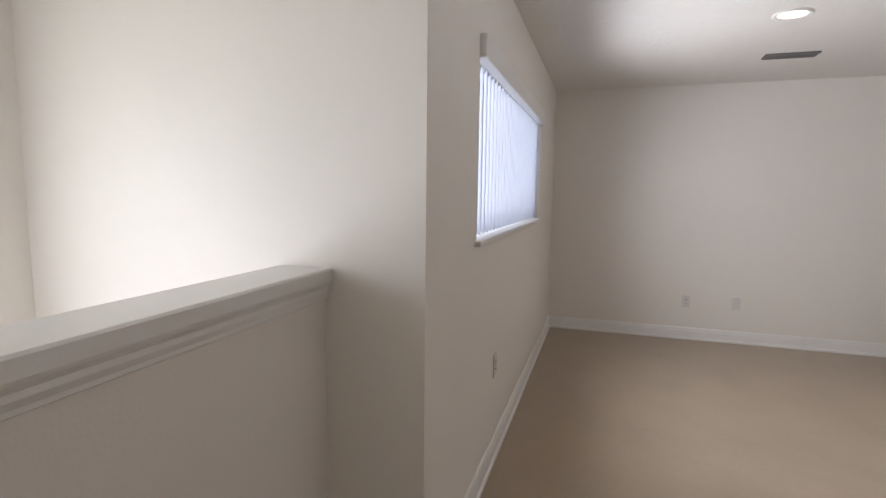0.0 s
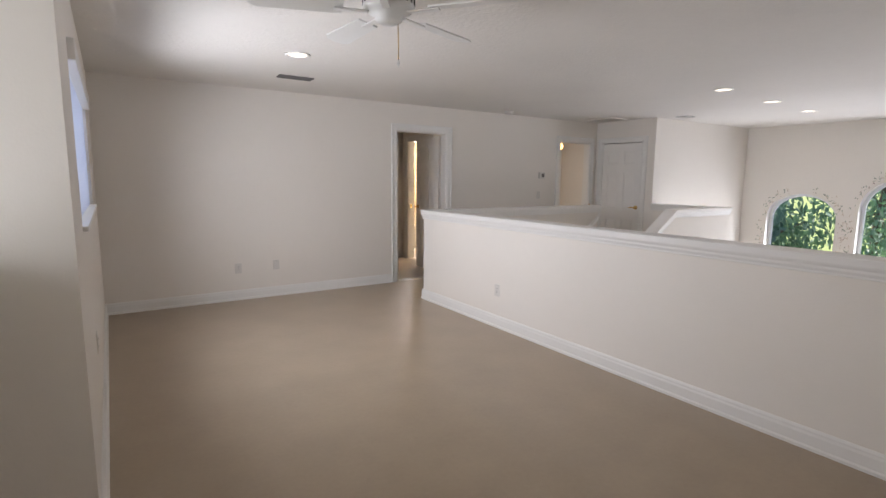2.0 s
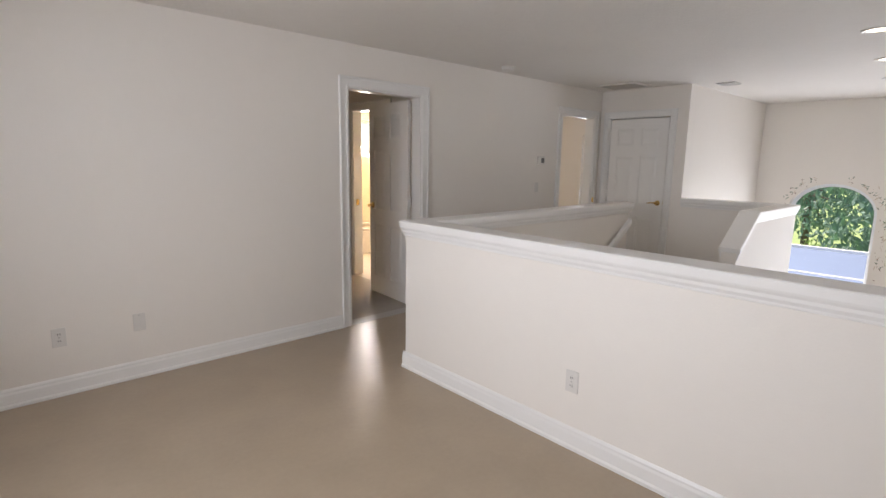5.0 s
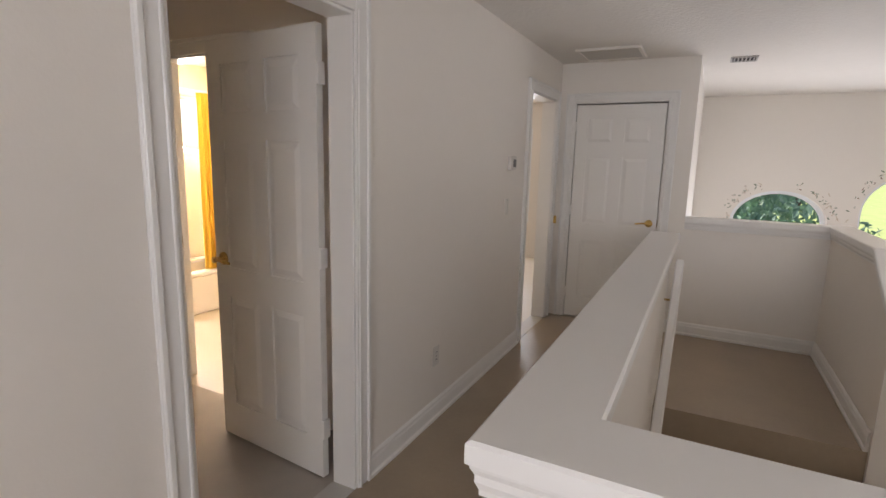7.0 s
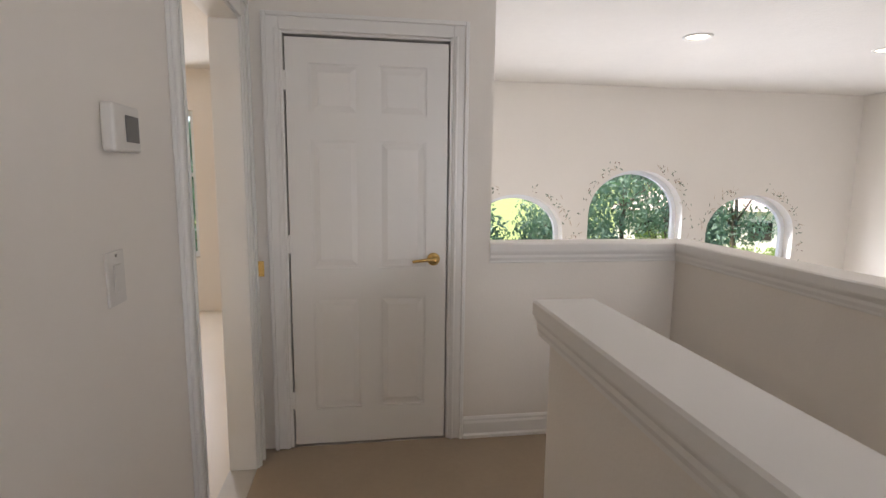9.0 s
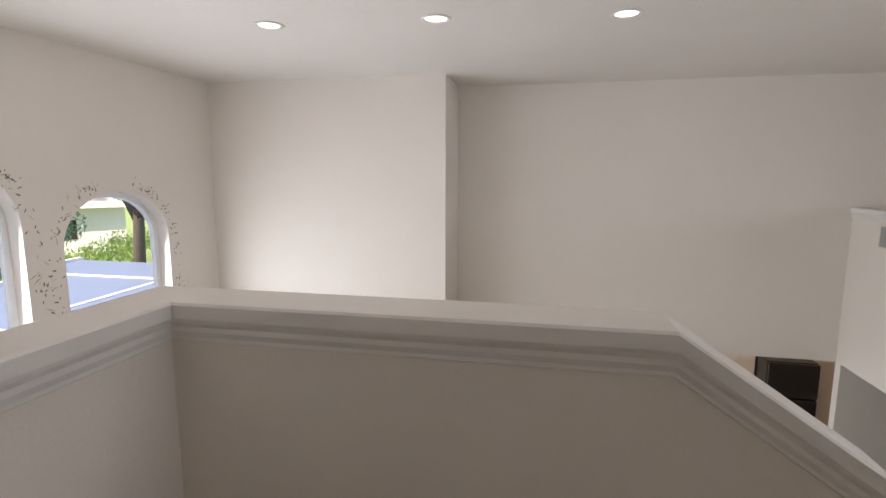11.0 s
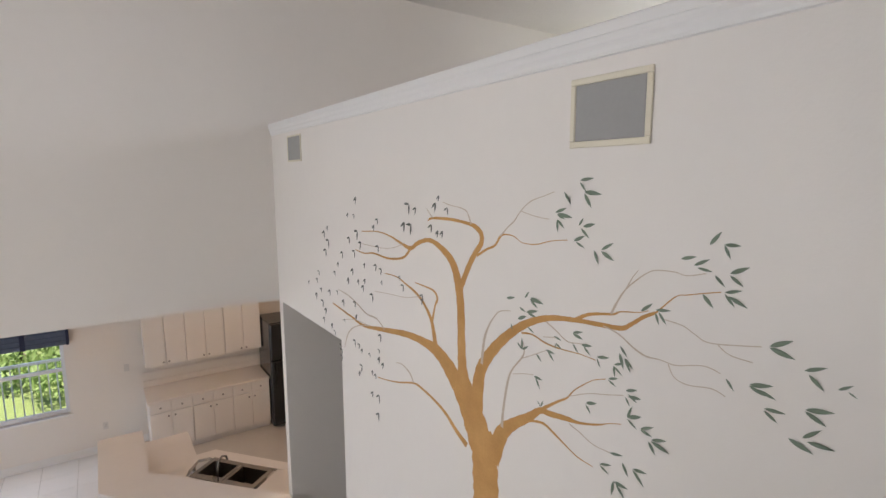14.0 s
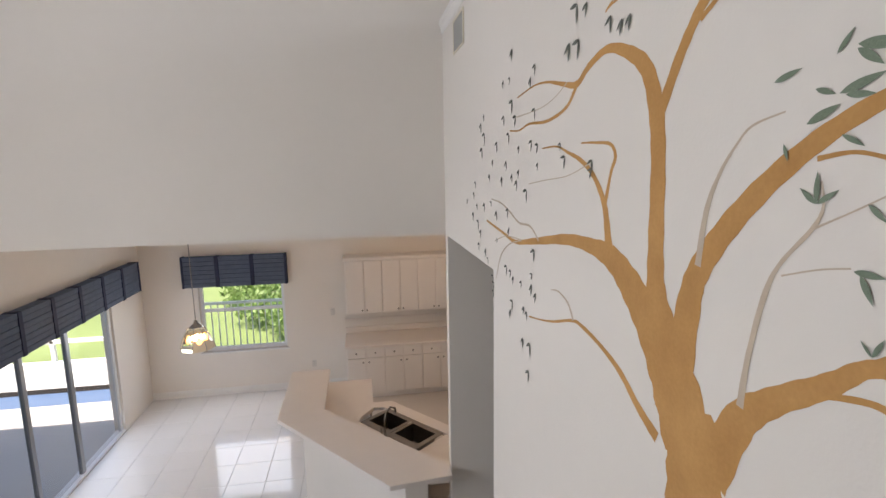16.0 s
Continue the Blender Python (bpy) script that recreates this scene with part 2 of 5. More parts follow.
structure("wall_window_side", [((WX - .15, JY, LF), (WX, WY0, ZC)), ((WX - .15, WY1, LF), (WX, 0, ZC)),
                               ((WX - .15, WY0, LF), (WX, WY1, 1.18)), ((WX - .15, WY0, 2.01), (WX, WY1, ZC))], WALL, "off-white painted wall with blinds window")
structure("wall_jut", [((W2X, JY, LF), (WX - .15, JY + .15, ZC))], WALL, "off-white painted wall beside the void")
AWC = (-5.31, .9)
arched_wall("wall_west", W2X - .2, W2X, BY - .15, JY + .15, LF, ZC, [(AWC[0], AWC[1], .2, 1.98, .2)], WALL, "white wall with a wide arched window")
structure("wall_south", [((W2X - .2, BY - .15, -.2), (0, BY, ZC)), ((0, BY - .15, HD), (NX + .15, BY, ZC)), ((NX, BY, LF), (NX + .15, BN - .15, ZC)),
                         ((NX, BN - .15, LF), (FX + .2, BN, ZC))], WALL, "tall off-white wall over a wide opening")
arched_wall("wall_east", FX, FX + .2, BN, CY, LF, ZC,
            [(-4.97, .57, -1.7, 1.22, .44), (-3.52, .57, -1.7, 1.49, .5), (-2.13, .53, -1.7, 1.21, .42)], WALL, "off-white wall with three arched windows")
structure("wall_great_room_north", [((EX + .12, CY, LF), (FX + .2, CY + .12, ZC))], WALL, "off-white painted great room wall")
CDa, CDb = -.945, -.135        # closet door opening
structure("wall_hall_end", [((EX, CY, LF), (EX + .12, CDa, ZC)), ((EX, CDb, LF), (EX + .12, 0, ZC)), ((EX, CDa, DH), (EX + .12, CDb, ZC)), ((EX, CDa, LF), (EX + .12, CDb, -.005))],
          WALL, "off-white painted wall at the hall's end")
structure("closet_shell", [((EX + .7, CDa - .1, 0), (EX + .75, 0, ZC))], WALL, "plain closet back wall")
# mural wall under the loft's edge
structure("wall_mural", [((-T, -5.57, LF), (0, HY1, CAP - .045)), ((-T, BY, HD), (0, -5.57, CAP - .045)), ((-4.4, BY, LF), (0, BY + .1, HD)), ((0, HY0, LF), (.4, HY1, -.3))],
          WALL, "off-white wall below the loft with a painted tree")
structure("wall_hall_rail", [((0, HY0, -.3), (2.79, HY1, CAP - .045))], WALL, "off-white half wall between hall and stairs")
structure("wall_landing_rail", [((EX, SY - .12, LF), (EX + .12, CY, CAP - .045))], WALL, "off-white half wall at the stair landing")
structure("wall_loft_rail", [((H3X - .14, BY, -.25), (H3X, JY, CAP + .04))], WALL, "off-white half wall before the void")
structure("wall_jut_return", [((H3X, JY, -.25), (WX - .15, JY + .14, 0))], WALL, "off-white wall return")

# stair's outer wall: level at the landing, then falling with the steps
SX0, RISE, RUN = 2.43, .182, .27
def stair_wall():
    bm = bmesh.new()
    xb = 2.83
    xe = 2.4
    ze = CAP - .045 - (xb - xe) * RISE / RUN
    pts = [(EX, LF), (EX, CAP - .045), (xb, CAP - .045), (xe, ze), (xe, LF)]
    f = bm.faces.new([bm.verts.new((x, SY, z)) for x, z in pts])
    r = bmesh.ops.extrude_face_region(bm, geom=[f])
    bmesh.ops.translate(bm, verts=[v for v in r["geom"] if isinstance(v, bmesh.types.BMVert)], vec=(0, -.12, 0))
    tagged(finish("wall_stair_rail", bm, WALL), "off-white stair half wall sloping with the steps", "wall", "", "structure")
    return xb, xe, ze + .045
SXB, SXE, SZE = stair_wall()


def cap_run(name, a, b, label="painted wooden cap with moulding on the half wall", za=CAP, zb=CAP, w=T, miter=(0, 0)):
    """A half wall's cap from a to b (the wall's middle line) with a bed moulding under its edges."""
    a, b = Vector((a[0], a[1], za)), Vector((b[0], b[1], zb))
    d = b - a
    side = Vector((-d.y, d.x, 0)).normalized()
    t = thing(name, a, label, "trim", "half wall caps", "structure")

    def sweep(nm, prof, m):
        bm = bmesh.new()
        ends = []
        for p, e in ((Vector(), miter[0]), (d, miter[1])):
            ends.append([bm.verts.new(p + side * s + Vector((0, 0, z)) + d.normalized() * (e * s)) for s, z in prof])
        n = len(prof)
        for i in range(n):
            bm.faces.new((ends[0][i], ends[0][(i + 1) % n], ends[1][(i + 1) % n], ends[1][i]))
        bm.faces.new(ends[0])
        bm.faces.new(ends[1])
        finish(nm, bm, m, t)
    h = w / 2 + .026
    sweep("board", [(-h, -.04), (-h, -.006), (-h + .006, 0), (h - .006, 0), (h, -.006), (h, -.04)], TRIM)
    for s in (1, -1):
        q = w / 2
        prof = [(q, -.04), (q + .021, -.04), (q + .019, -.05), (q + .013, -.062), (q + .013, -.075), (q + .007, -.09), (q + .007, -.1), (q, -.104)]
        sweep("moulding", [(s * u, z) for u, z in prof], TRIM)
    return t


xm, ym = -T / 2, (HY0 + HY1) / 2
cap_run("half_wall_cap", (xm, BY), (xm, ym), miter=(0, 1))
cap_run("half_wall_cap", (xm, ym), (2.82, ym), miter=(-1, 0))
cap_run("half_wall_cap", (EX + .06, CY), (EX + .06, SY - .06), w=.12, miter=(0, 1))
cap_run("half_wall_cap", (EX + .06, SY - .06), (SXB, SY - .06), w=.12, miter=(-1, 0))
cap_run("half_wall_cap", (SXB, SY - .06), (SXE, SY - .06), zb=SZE, w=.12)
cap_run("half_wall_cap", (H3X - .07, BY), (H3X - .07, JY), w=.14, za=CAP + .085, zb=CAP + .085)

# floors
structure("floor", [((H3X, BY, -.25), (-T, 0, 0)), ((-T, HY1, -.25), (EX, 0, 0)), ((SX0, SY, -.25), (EX, HY1, 0))], LOFTF, "smooth beige loft and hall floor", "floor")
structure("floor_below_loft", [((-T, HY1, HD), (EX, 0, -.251)), ((H3X - .12, BY + .001, HD), (-T - .001, -.001, -.251))], WALL, "plain underside of the loft", "ceiling")
structure("floor_lower", [((W2X - .3, -11.6, LF - .2), (FX, 0, LF - .012))], GROUT, "tiled ground floor", "floor")
structure("floor_vestibule", [((-.7, .12, -.2), (1.2, 2.0, -.003))], VESTF, "grey-beige carpet between the bathroom doors", "floor")
structure("floor_bath", [((1.2, .12, -.2), (3.09, 3.6, -.003))], BATHF, "pale bathroom floor", "floor")
structure("floor_bedroom", [((3.09, .12, -.2), (FX, 3.5, -.003))], BATHF, "pale bedroom floor", "floor")
structure("floor_kitchen", [((-4.4, -11.46, LF - .012), (1.05, BY, LF + .001))], KFLOOR, "pale kitchen floor", "floor")
structure("ceiling", [((W2X - .2, BY - .15, ZC), (FX + .2, 3.6, ZC + .2))], CEIL, "textured white ceiling", "ceiling")
structure("ceiling_lower", [((-4.4, -11.6, HD), (NX + .15, BY - .15, HD + .2))], CEIL, "white kitchen and dining ceiling", "ceiling")

# stairs
for i in range(1, 9):
    x1 = SX0 - (i - 1) * RUN
    x0 = x1 - RUN if i < 8 else 0
    y0 = -2.75 if i < 8 else -3.4
    structure("step", [((x0, y0, LF), (min(x1 + .02, 1.0) if i == 8 else x1 + .02, HY0, -i * RISE))], CARPET, "beige carpeted stair step", "stair", bev=.012)
structure("landing", [((0, -3.42, LF), (1.06, -2.75, -8 * RISE - .002))], CARPET, "beige carpeted stair landing", "stair")
for i in range(9, 20):
    y1 = -3.4 - (i - 9) * .24
    structure("step", [((0, y1 - .26, LF), (.98, y1, -i * RISE))], CARPET, "beige carpeted stair step", "stair", bev=.012)

# rooms behind the doors
IX = 1.2                       # inner bathroom doorway, in a wall along y
structure("wall_vestibule", [((-.7, .12, 0), (-.6, 2.0, ZC)), ((-.6, 1.9, 0), (IX + .1, 2.0, ZC)),
                             ((IX, .12, 0), (IX + .1, .98, ZC)), ((IX, 1.7, 0), (IX + .1, 1.9, ZC)), ((IX, .98, 2.04), (IX + .1, 1.7, ZC))], WALL, "off-white wall between the bathroom doors")
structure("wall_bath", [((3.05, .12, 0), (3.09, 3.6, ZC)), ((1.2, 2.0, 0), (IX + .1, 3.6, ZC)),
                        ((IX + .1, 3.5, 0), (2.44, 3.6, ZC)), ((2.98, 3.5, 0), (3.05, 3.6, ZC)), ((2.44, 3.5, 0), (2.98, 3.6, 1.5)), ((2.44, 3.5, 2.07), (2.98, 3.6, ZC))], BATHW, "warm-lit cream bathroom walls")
structure("wall_bedroom", [((3.09, 3.5, 0), (FX, 3.6, ZC)), ((FX, CY + .12, LF), (FX + .2, 1.15, ZC)), ((FX, 2.05, LF), (FX + .2, 3.6, ZC)), ((FX, 1.15, LF), (FX + .2, 2.05, .55)), ((FX, 1.15, 2.0), (FX + .2, 2.05, ZC))],
          WALL, "off-white bedroom walls")
# ground floor shell
KY = -11.46
structure("wall_kitchen", [((-4.4, KY - .15, LF), (1.97, KY, HD)), ((3.3, KY - .15, LF), (NX + .15, KY, HD)), ((1.97, KY - .15, LF), (3.3, KY, -2.99)), ((1.97, KY - .15, -1.55), (3.3, KY, HD))],
          WALL, "off-white kitchen wall with a window")
structure("wall_slider", [((NX, KY, LF), (NX + .15, -10.46, HD)), ((NX, -10.46, -1.5), (NX + .15, BY - .15, HD)), ((NX, -7.4, LF), (NX + .15, BY - .15, -1.5))], WALL, "off-white wall with a sliding glass door")
structure("wall_kitchen_side", [((-4.5, KY - .15, LF), (-4.4, BY + .1, HD))], WALL, "plain kitchen side wall")
structure("wall_foyer", [((W2X - .2, JY + .15, LF), (W2X, 0, ZC))], WALL, "plain wall")

# ---- trim ----
def baseboard(a, b, out, name="baseboard", h=.115, m=None):
    """Along a wall from a to b; out is the way into the room."""
    t = thing(name, (0, 0, 0), "white painted baseboard with a stepped top", "baseboard", "", "structure")
    d, o = Vector((b[0] - a[0], b[1] - a[1], 0)), Vector((out[0], out[1], 0))
    z = a[2] if len(a) > 2 else 0
    bm = bmesh.new()
    prof = [(0, 0), (.024, 0), (.024, .016), (.015, .024), (.015, h - .035), (.011, h - .022), (.011, h - .012), (.004, h), (0, h)]
    ends = [[bm.verts.new(Vector((a[0], a[1], z)) + p + o * u + Vector((0, 0, w))) for u, w in prof] for p in (Vector(), d)]
    n = len(prof)
    for i in range(n):
        bm.faces.new((ends[0][i], ends[0][(i + 1) % n], ends[1][(i + 1) % n], ends[1][i]))
    bm.faces.new(ends[0])
    bm.faces.new(ends[1])
    finish("board", bm, m or TRIM, t)


baseboard((WX, 0), (D1a - .085, 0), (0, -1))
baseboard((D1b + .085, 0), (D2a - .085, 0), (0, -1))
baseboard((WX, JY), (WX, 0), (1, 0))
baseboard((H3X, JY), (WX + .02, JY), (0, -1))
baseboard((H3X, BY), (H3X, JY), (1, 0))
baseboard((-T, BY), (-T, HY1 + .02), (-1, 0))
baseboard((-T, HY1), (2.79, HY1), (0, 1))
baseboard((EX, CDa - .08), (EX, SY), (-1, 0))
baseboard((SX0, SY), (EX, SY), (0, 1))
baseboard((-.14, BY), (W2X, BY), (0, 1))
baseboard((NX, KY, LF), (.95, KY, LF), (0, 1))


def casing(name, u0, u1, plane, axis, out, h=DH, w=.085, label="white moulded door casing"):
    """Casing round an opening from u0 to u1, on a wall whose face is at plane; axis 'x': the wall runs along x."""
    t = thing(name, (0, 0, 0), label, "door frame", "", "structure")

    def put(nm, ua, ub, za, zb, d0, d1, m=TRIM):
        lo, hi = sorted((plane + out * d0, plane + out * d1))
        if axis == "x":
            part(nm, (ua, lo, za), (ub, hi, zb), m, t)
        else:
            part(nm, (lo, ua, za), (hi, ub, zb), m, t)
    for a, b, s in ((u0 - w, u0, 1), (u1, u1 + w, -1)):
        put("side_board", a, b, 0, h + w, 0, .014)
        put("outer_bead", *( (a, a + .02) if s > 0 else (b - .02, b)), 0, h + w, .014, .026)
        put("inner_bead", *( (b - .022, b - .008) if s > 0 else (a + .008, a + .022)), 0, h + .008, .014, .021)
    put("head_board", u0, u1, h, h + w, 0, .0135)
    put("head_bead", u0 - w + .02, u1 + w - .02, h + w - .02, h + w, .014, .0255)
    put("jamb", u0 - .001, u0 + .014, 0, h, -.12, .004)
    put("jamb", u1 - .014, u1 + .001, 0, h, -.12, .004)
    put("head_jamb", u0 + .014, u1 - .014, h - .014, h, -.12, .004)
    return t


casing("door_frame_bath", D1a, D1b, 0, "x", -1)
casing("door_frame_bedroom", D2a, D2b, 0, "x", -1)
casing("door_frame_closet", CDa, CDb, EX, "y", -1, w=.075)
casing("door_frame_inner", .98, 1.7, IX, "y", -1, label="white inner bathroom door casing")


def lever(parent, x, z, face, hand):
    """A brass lever handle on the door face at y=face, its lever reaching towards hand."""
    s = -1 if face < 0 else 1
    turn = Matrix.Rotation(radians(-90 * s), 4, "X")
    h = lathe("door_handle", [(.033, 0), (.033, .006), (.028, .012), (.014, .016), (.012, .045), (.016, .05), (.016, .06), (.004, .064)], BRASS, parent, 20, "polished brass lever handle", (x, face, z), turn)
    tube("lever", [(x, face + s * .052, z), (x + hand * .03, face + s * .056, z + .004), (x + hand * .07, face + s * .056, z), (x + hand * .11, face + s * .05, z - .006)], [.011, .009, .008, .007], BRASS, h, 10)


def six_panel(name, w, label, knob=None, h=2.014, t=.035):
    """A six-panel door, its hinge edge at x=0, leaf towards +x, closed face at y=-t/2."""
    d = thing(name, (0, 0, 0), label, "door", "", "structure")
    st, mid = .11 * w / .8, .1 * w / .8
    px = [(st, w / 2 - mid / 2), (w / 2 + mid / 2, w - st)]
    pz = [(.2, .78), (.93, 1.55), (1.67, 1.9)]
    bm = bmesh.new()
    add_box(bm, (0, -t / 2 + .009, .012), (w, t / 2 - .009, h))
    xs = [(0, st), (w / 2 - mid / 2, w / 2 + mid / 2), (w - st, w)]
    zs = [(.012, .2), (.78, .93), (1.55, 1.67), (1.9, h)]
    for s in (-1, 1):
        lo, hi = sorted((s * (t / 2 - .01), s * t / 2))
        for a, b in xs:
            add_box(bm, (a, lo, .012), (b, hi, h), .0)
        for a, b in px:
            for c, e in zs:
                add_box(bm, (a - .0005, lo, c), (b + .0005, hi, e))
    finish("leaf", bm, DOORM, d)
    for s in (-1, 1):
        for a, b in px:
            for c, e in pz:
                bm = bmesh.new()
                y0, y1 = s * (t / 2 - .009), s * (t / 2 - .002)
                o = [(a + .012, c + .012), (b - .012, c + .012), (b - .012, e - .012), (a + .012, e - .012)]
                i = [(a + .04, c + .04), (b - .04, c + .04), (b - .04, e - .04), (a + .04, e - .04)]
                vo = [bm.verts.new((x, y0, z)) for x, z in o]
                vi = [bm.verts.new((x, y1, z)) for x, z in i]
                bm.faces.new(vi)
                for k in range(4):
                    bm.faces.new((vo[k], vo[(k + 1) % 4], vi[(k + 1) % 4], vi[k]))
                finish("panel", bm, DOORM, d)
    for z in (.25, 1.05, 1.82):
        part("hinge", (-.012, -t / 2 - .004, z - .045), (.004, t / 2 + .002, z + .045), TRIM, d, "painted hinge", .002)
    if knob:
        lever(d, w - .065, .97, -t / 2, -1)
        lever(d, w - .065, .97, t / 2, -1)
        part("latch_plate", (w - .001, -.012, .94), (w + .002, .012, 1.0), BRASS, d, "brass latch plate", .001)
    return d


bd = six_panel("door_bath", .735, "white six-panel door standing open into the bathroom", True)
bd.matrix_world = pose(D1b - .008, .168, 0, 0, 0, 85)
cd = six_panel("door_closet", .766, "closed white six-panel closet door with brass lever", True)
cd.matrix_world = pose(EX + .022, CDb - .0225, 0, 0, 0, -90)
rd = six_panel("door_bedroom", .72, "white six-panel door standing open into the bedroom", True)
rd.matrix_world = pose(D2a + .012, .16, 0, 0, 0, 172)
part("strike_plate", (D2b - .0165, -.07, .93), (D2b - .0135, -.045, 1.0), BRASS, bpy.data.objects["door_frame_bedroom"], "brass strike plate", .001)
part("strike_plate", (IX + .03, 1.6825, .89), (IX + .07, 1.6865, .96), BRASS, bpy.data.objects["door_frame_inner"], "brass strike plate", .001)


# ---- plates, vents, lights ----
def plate(name, u, z, plane, axis, out, kind, group="wall plates"):
    lab = {"outlet": "white duplex outlet plate on the wall", "switch": "white light switch plate on the wall", "blank": "white blank wall plate"}[kind]
    t = thing(name, (0, 0, 0), lab, "outlet" if kind == "outlet" else "wall plate", group)

    def put(nm, du, dv, d0, d1, m, cu=0, cv=0, bev=.0015):
        lo, hi = sorted((plane + out * d0, plane + out * d1))
        if axis == "x":
            part(nm, (u + cu - du, lo, z + cv - dv), (u + cu + du, hi, z + cv + dv), m, t, "", bev)
        else:
            part(nm, (lo, u + cu - du, z + cv - dv), (hi, u + cu + du, z + cv + dv), m, t, "", bev)
    put("cover", .036, .058, 0, .006, PLATE)
    if kind == "outlet":
        for v in (.021, -.021):
            put("socket", .016, .014, .006, .008, PLATE, 0, v)
            put("slot", .0018, .005, .008, .0086, DARK, -.006, v, 0)
            put("slot", .0018, .005, .008, .0086, DARK, .006, v, 0)
    elif kind == "switch":
        put("rocker", .015, .03, .006, .01, PLATE)
    put("screw", .003, .003, .006, .0075, STEEL, 0, 0 if kind == "outlet" else .048, 0)
    return t


plate("outlet", -1.988, .367, 0, "x", -1, "outlet")
plate("outlet", -1.56, .376, 0, "x", -1, "blank")
plate("outlet", 1.607, .38, 0, "x", -1, "outlet")
plate("light_switch", 2.66, 1.16, 0, "x", -1, "switch")
plate("outlet", -2.386, .36, -T, "y", -1, "outlet")
plate("outlet", -5.405, .355, -T, "y", -1, "outlet")
plate("outlet", -2.76, .5, WX, "y", 1, "outlet")
plate("outlet", 1.55, LF + .42, KY, "x", 1, "outlet")
plate("light_switch", 1.2, LF + 1.3, KY, "x", 1, "switch")
plate("outlet", -.3, LF + .4, BY + .1, "x", 1, "outlet")

th = thing("thermostat", (2.71, 0, 1.475), "white wall thermostat with a grey display", "thermostat")
part("case", (-.06, -.028, -.05), (.06, 0, .05), PLATE, th, "", .006, 2)
part("display", (-.012, -.03, -.028), (.048, -.028, .028), VENTM, th, "grey display", .001)


def downlight(x, y, z=ZC, watts=2.0):
    t = thing("recessed_light", (x, y, z), "lit recessed ceiling light with white trim", "ceiling light", "recessed lights")
    lathe("trim_ring", [(.1, 0), (.1, -.006), (.092, -.01), (.078, -.008), (.074, -.001)], TRIM, t, 28)
    lathe("lens", [(.073, -.0012), (.05, -.004), (.001, -.005)], LAMPGL, t, 24, "glowing lens")
    bulb("recessed_lamp", (x, y, z - .03), watts, (1, .84, .66), .05, 130)


for x, y in ((-1.828, -1.856), (2.4, -3.02), (3.68, -2.93), (4.95, -2.84), (5.0, -4.45), (3.845, -4.53), (2.635, -4.66), (-1.67, -5.23), (-4.47, -5.48)):
    downlight(x, y)


def vent(name, x0, x1, y0, y1, m, label, z=ZC, along="x", n=6):
    t = thing(name, ((x0 + x1) / 2, (y0 + y1) / 2, z), label, "air vent")
    hx, hy = (x1 - x0) / 2, (y1 - y0) / 2
    part("backing", (-hx, -hy, -.002), (hx, hy, 0), DARK, t, "", 0)
    for lo, hi in (((-hx, -hy), (hx, -hy + .014)), ((-hx, hy - .014), (hx, hy)), ((-hx, -hy + .014), (-hx + .014, hy - .014)), ((hx - .014, -hy + .014), (hx, hy - .014))):
        part("frame", (*lo, -.012), (*hi, 0), m, t, "", .002)
    for i in range(n):
        f = (i + .5) / n
        bm = bmesh.new()
        if along == "x":
            add_box(bm, (-hx + .014, -.002, -.008), (hx - .014, .002, .008))
            bm.transform(pose(0, -hy + .014 + f * (2 * hy - .028), -.009, 40))
        else:
            add_box(bm, (-.002, -hy + .014, -.008), (.002, hy - .014, .008))
            bm.transform(pose(-hx + .014 + f * (2 * hx - .028), 0, -.009, 0, 40))
        finish("slat", bm, m, t)


vent("ceiling_vent", -1.724, -1.388, -.985, -.86, VENTM, "dark metal ceiling air vent", n=5)
vent("ceiling_vent", 4.16, 4.37, -1.56, -1.36, VENTL, "small white ceiling air vent with open slats", along="x", n=6)
hp = thing("attic_hatch", (3.66, -.49, ZC), "flat ceiling return grille panel in the hall", "vent panel")
part("panel", (-.2, -.23, -.012), (.2, .23, -.002), VENTL, hp, "", .003)
for i in range(4):
    a = [((-.22, -.25), (.22, -.22)), ((-.22, .22), (.22, .25)), ((-.22, -.22), (-.19, .22)), ((.19, -.22), (.22, .22))][i]
    part("frame", (*a[0], -.018), (*a[1], 0), CEIL, hp, "", .003)
sm = thing("smoke_detector", (1.77, -.26, ZC), "white round smoke detector on the ceiling", "smoke detector")
lathe("base", [(.07, 0), (.07, -.012)], PLATE, sm)
lathe("cover", [(.062, -.012), (.06, -.03), (.04, -.04), (.001, -.041)], PLATE, sm)

# ceiling fan
fan = thing("ceiling_fan", (-1.98, -3.74, ZC + .04), "white five-blade ceiling fan with brass-trimmed motor", "ceiling fan")
lathe("canopy", [(.001, -.04), (.1, -.04), (.1, -.07), (.07, -.11), (.03, -.125)], FANM, fan)
lathe("motor", [(.03, -.12), (.1, -.13), (.125, -.15), (.125, -.2), (.11, -.22), (.07, -.235), (.065, -.26), (.04, -.275), (.001, -.28)], FANM, fan, 36)
for k in range(24):
    bm = bmesh.new()
    add_box(bm, (.112, -.005, -.192), (.1275, .005, -.158))
    bm.transform(pose(0, 0, 0, 0, 0, 15 * k))
    finish("motor_slot", bm, DARK, fan)
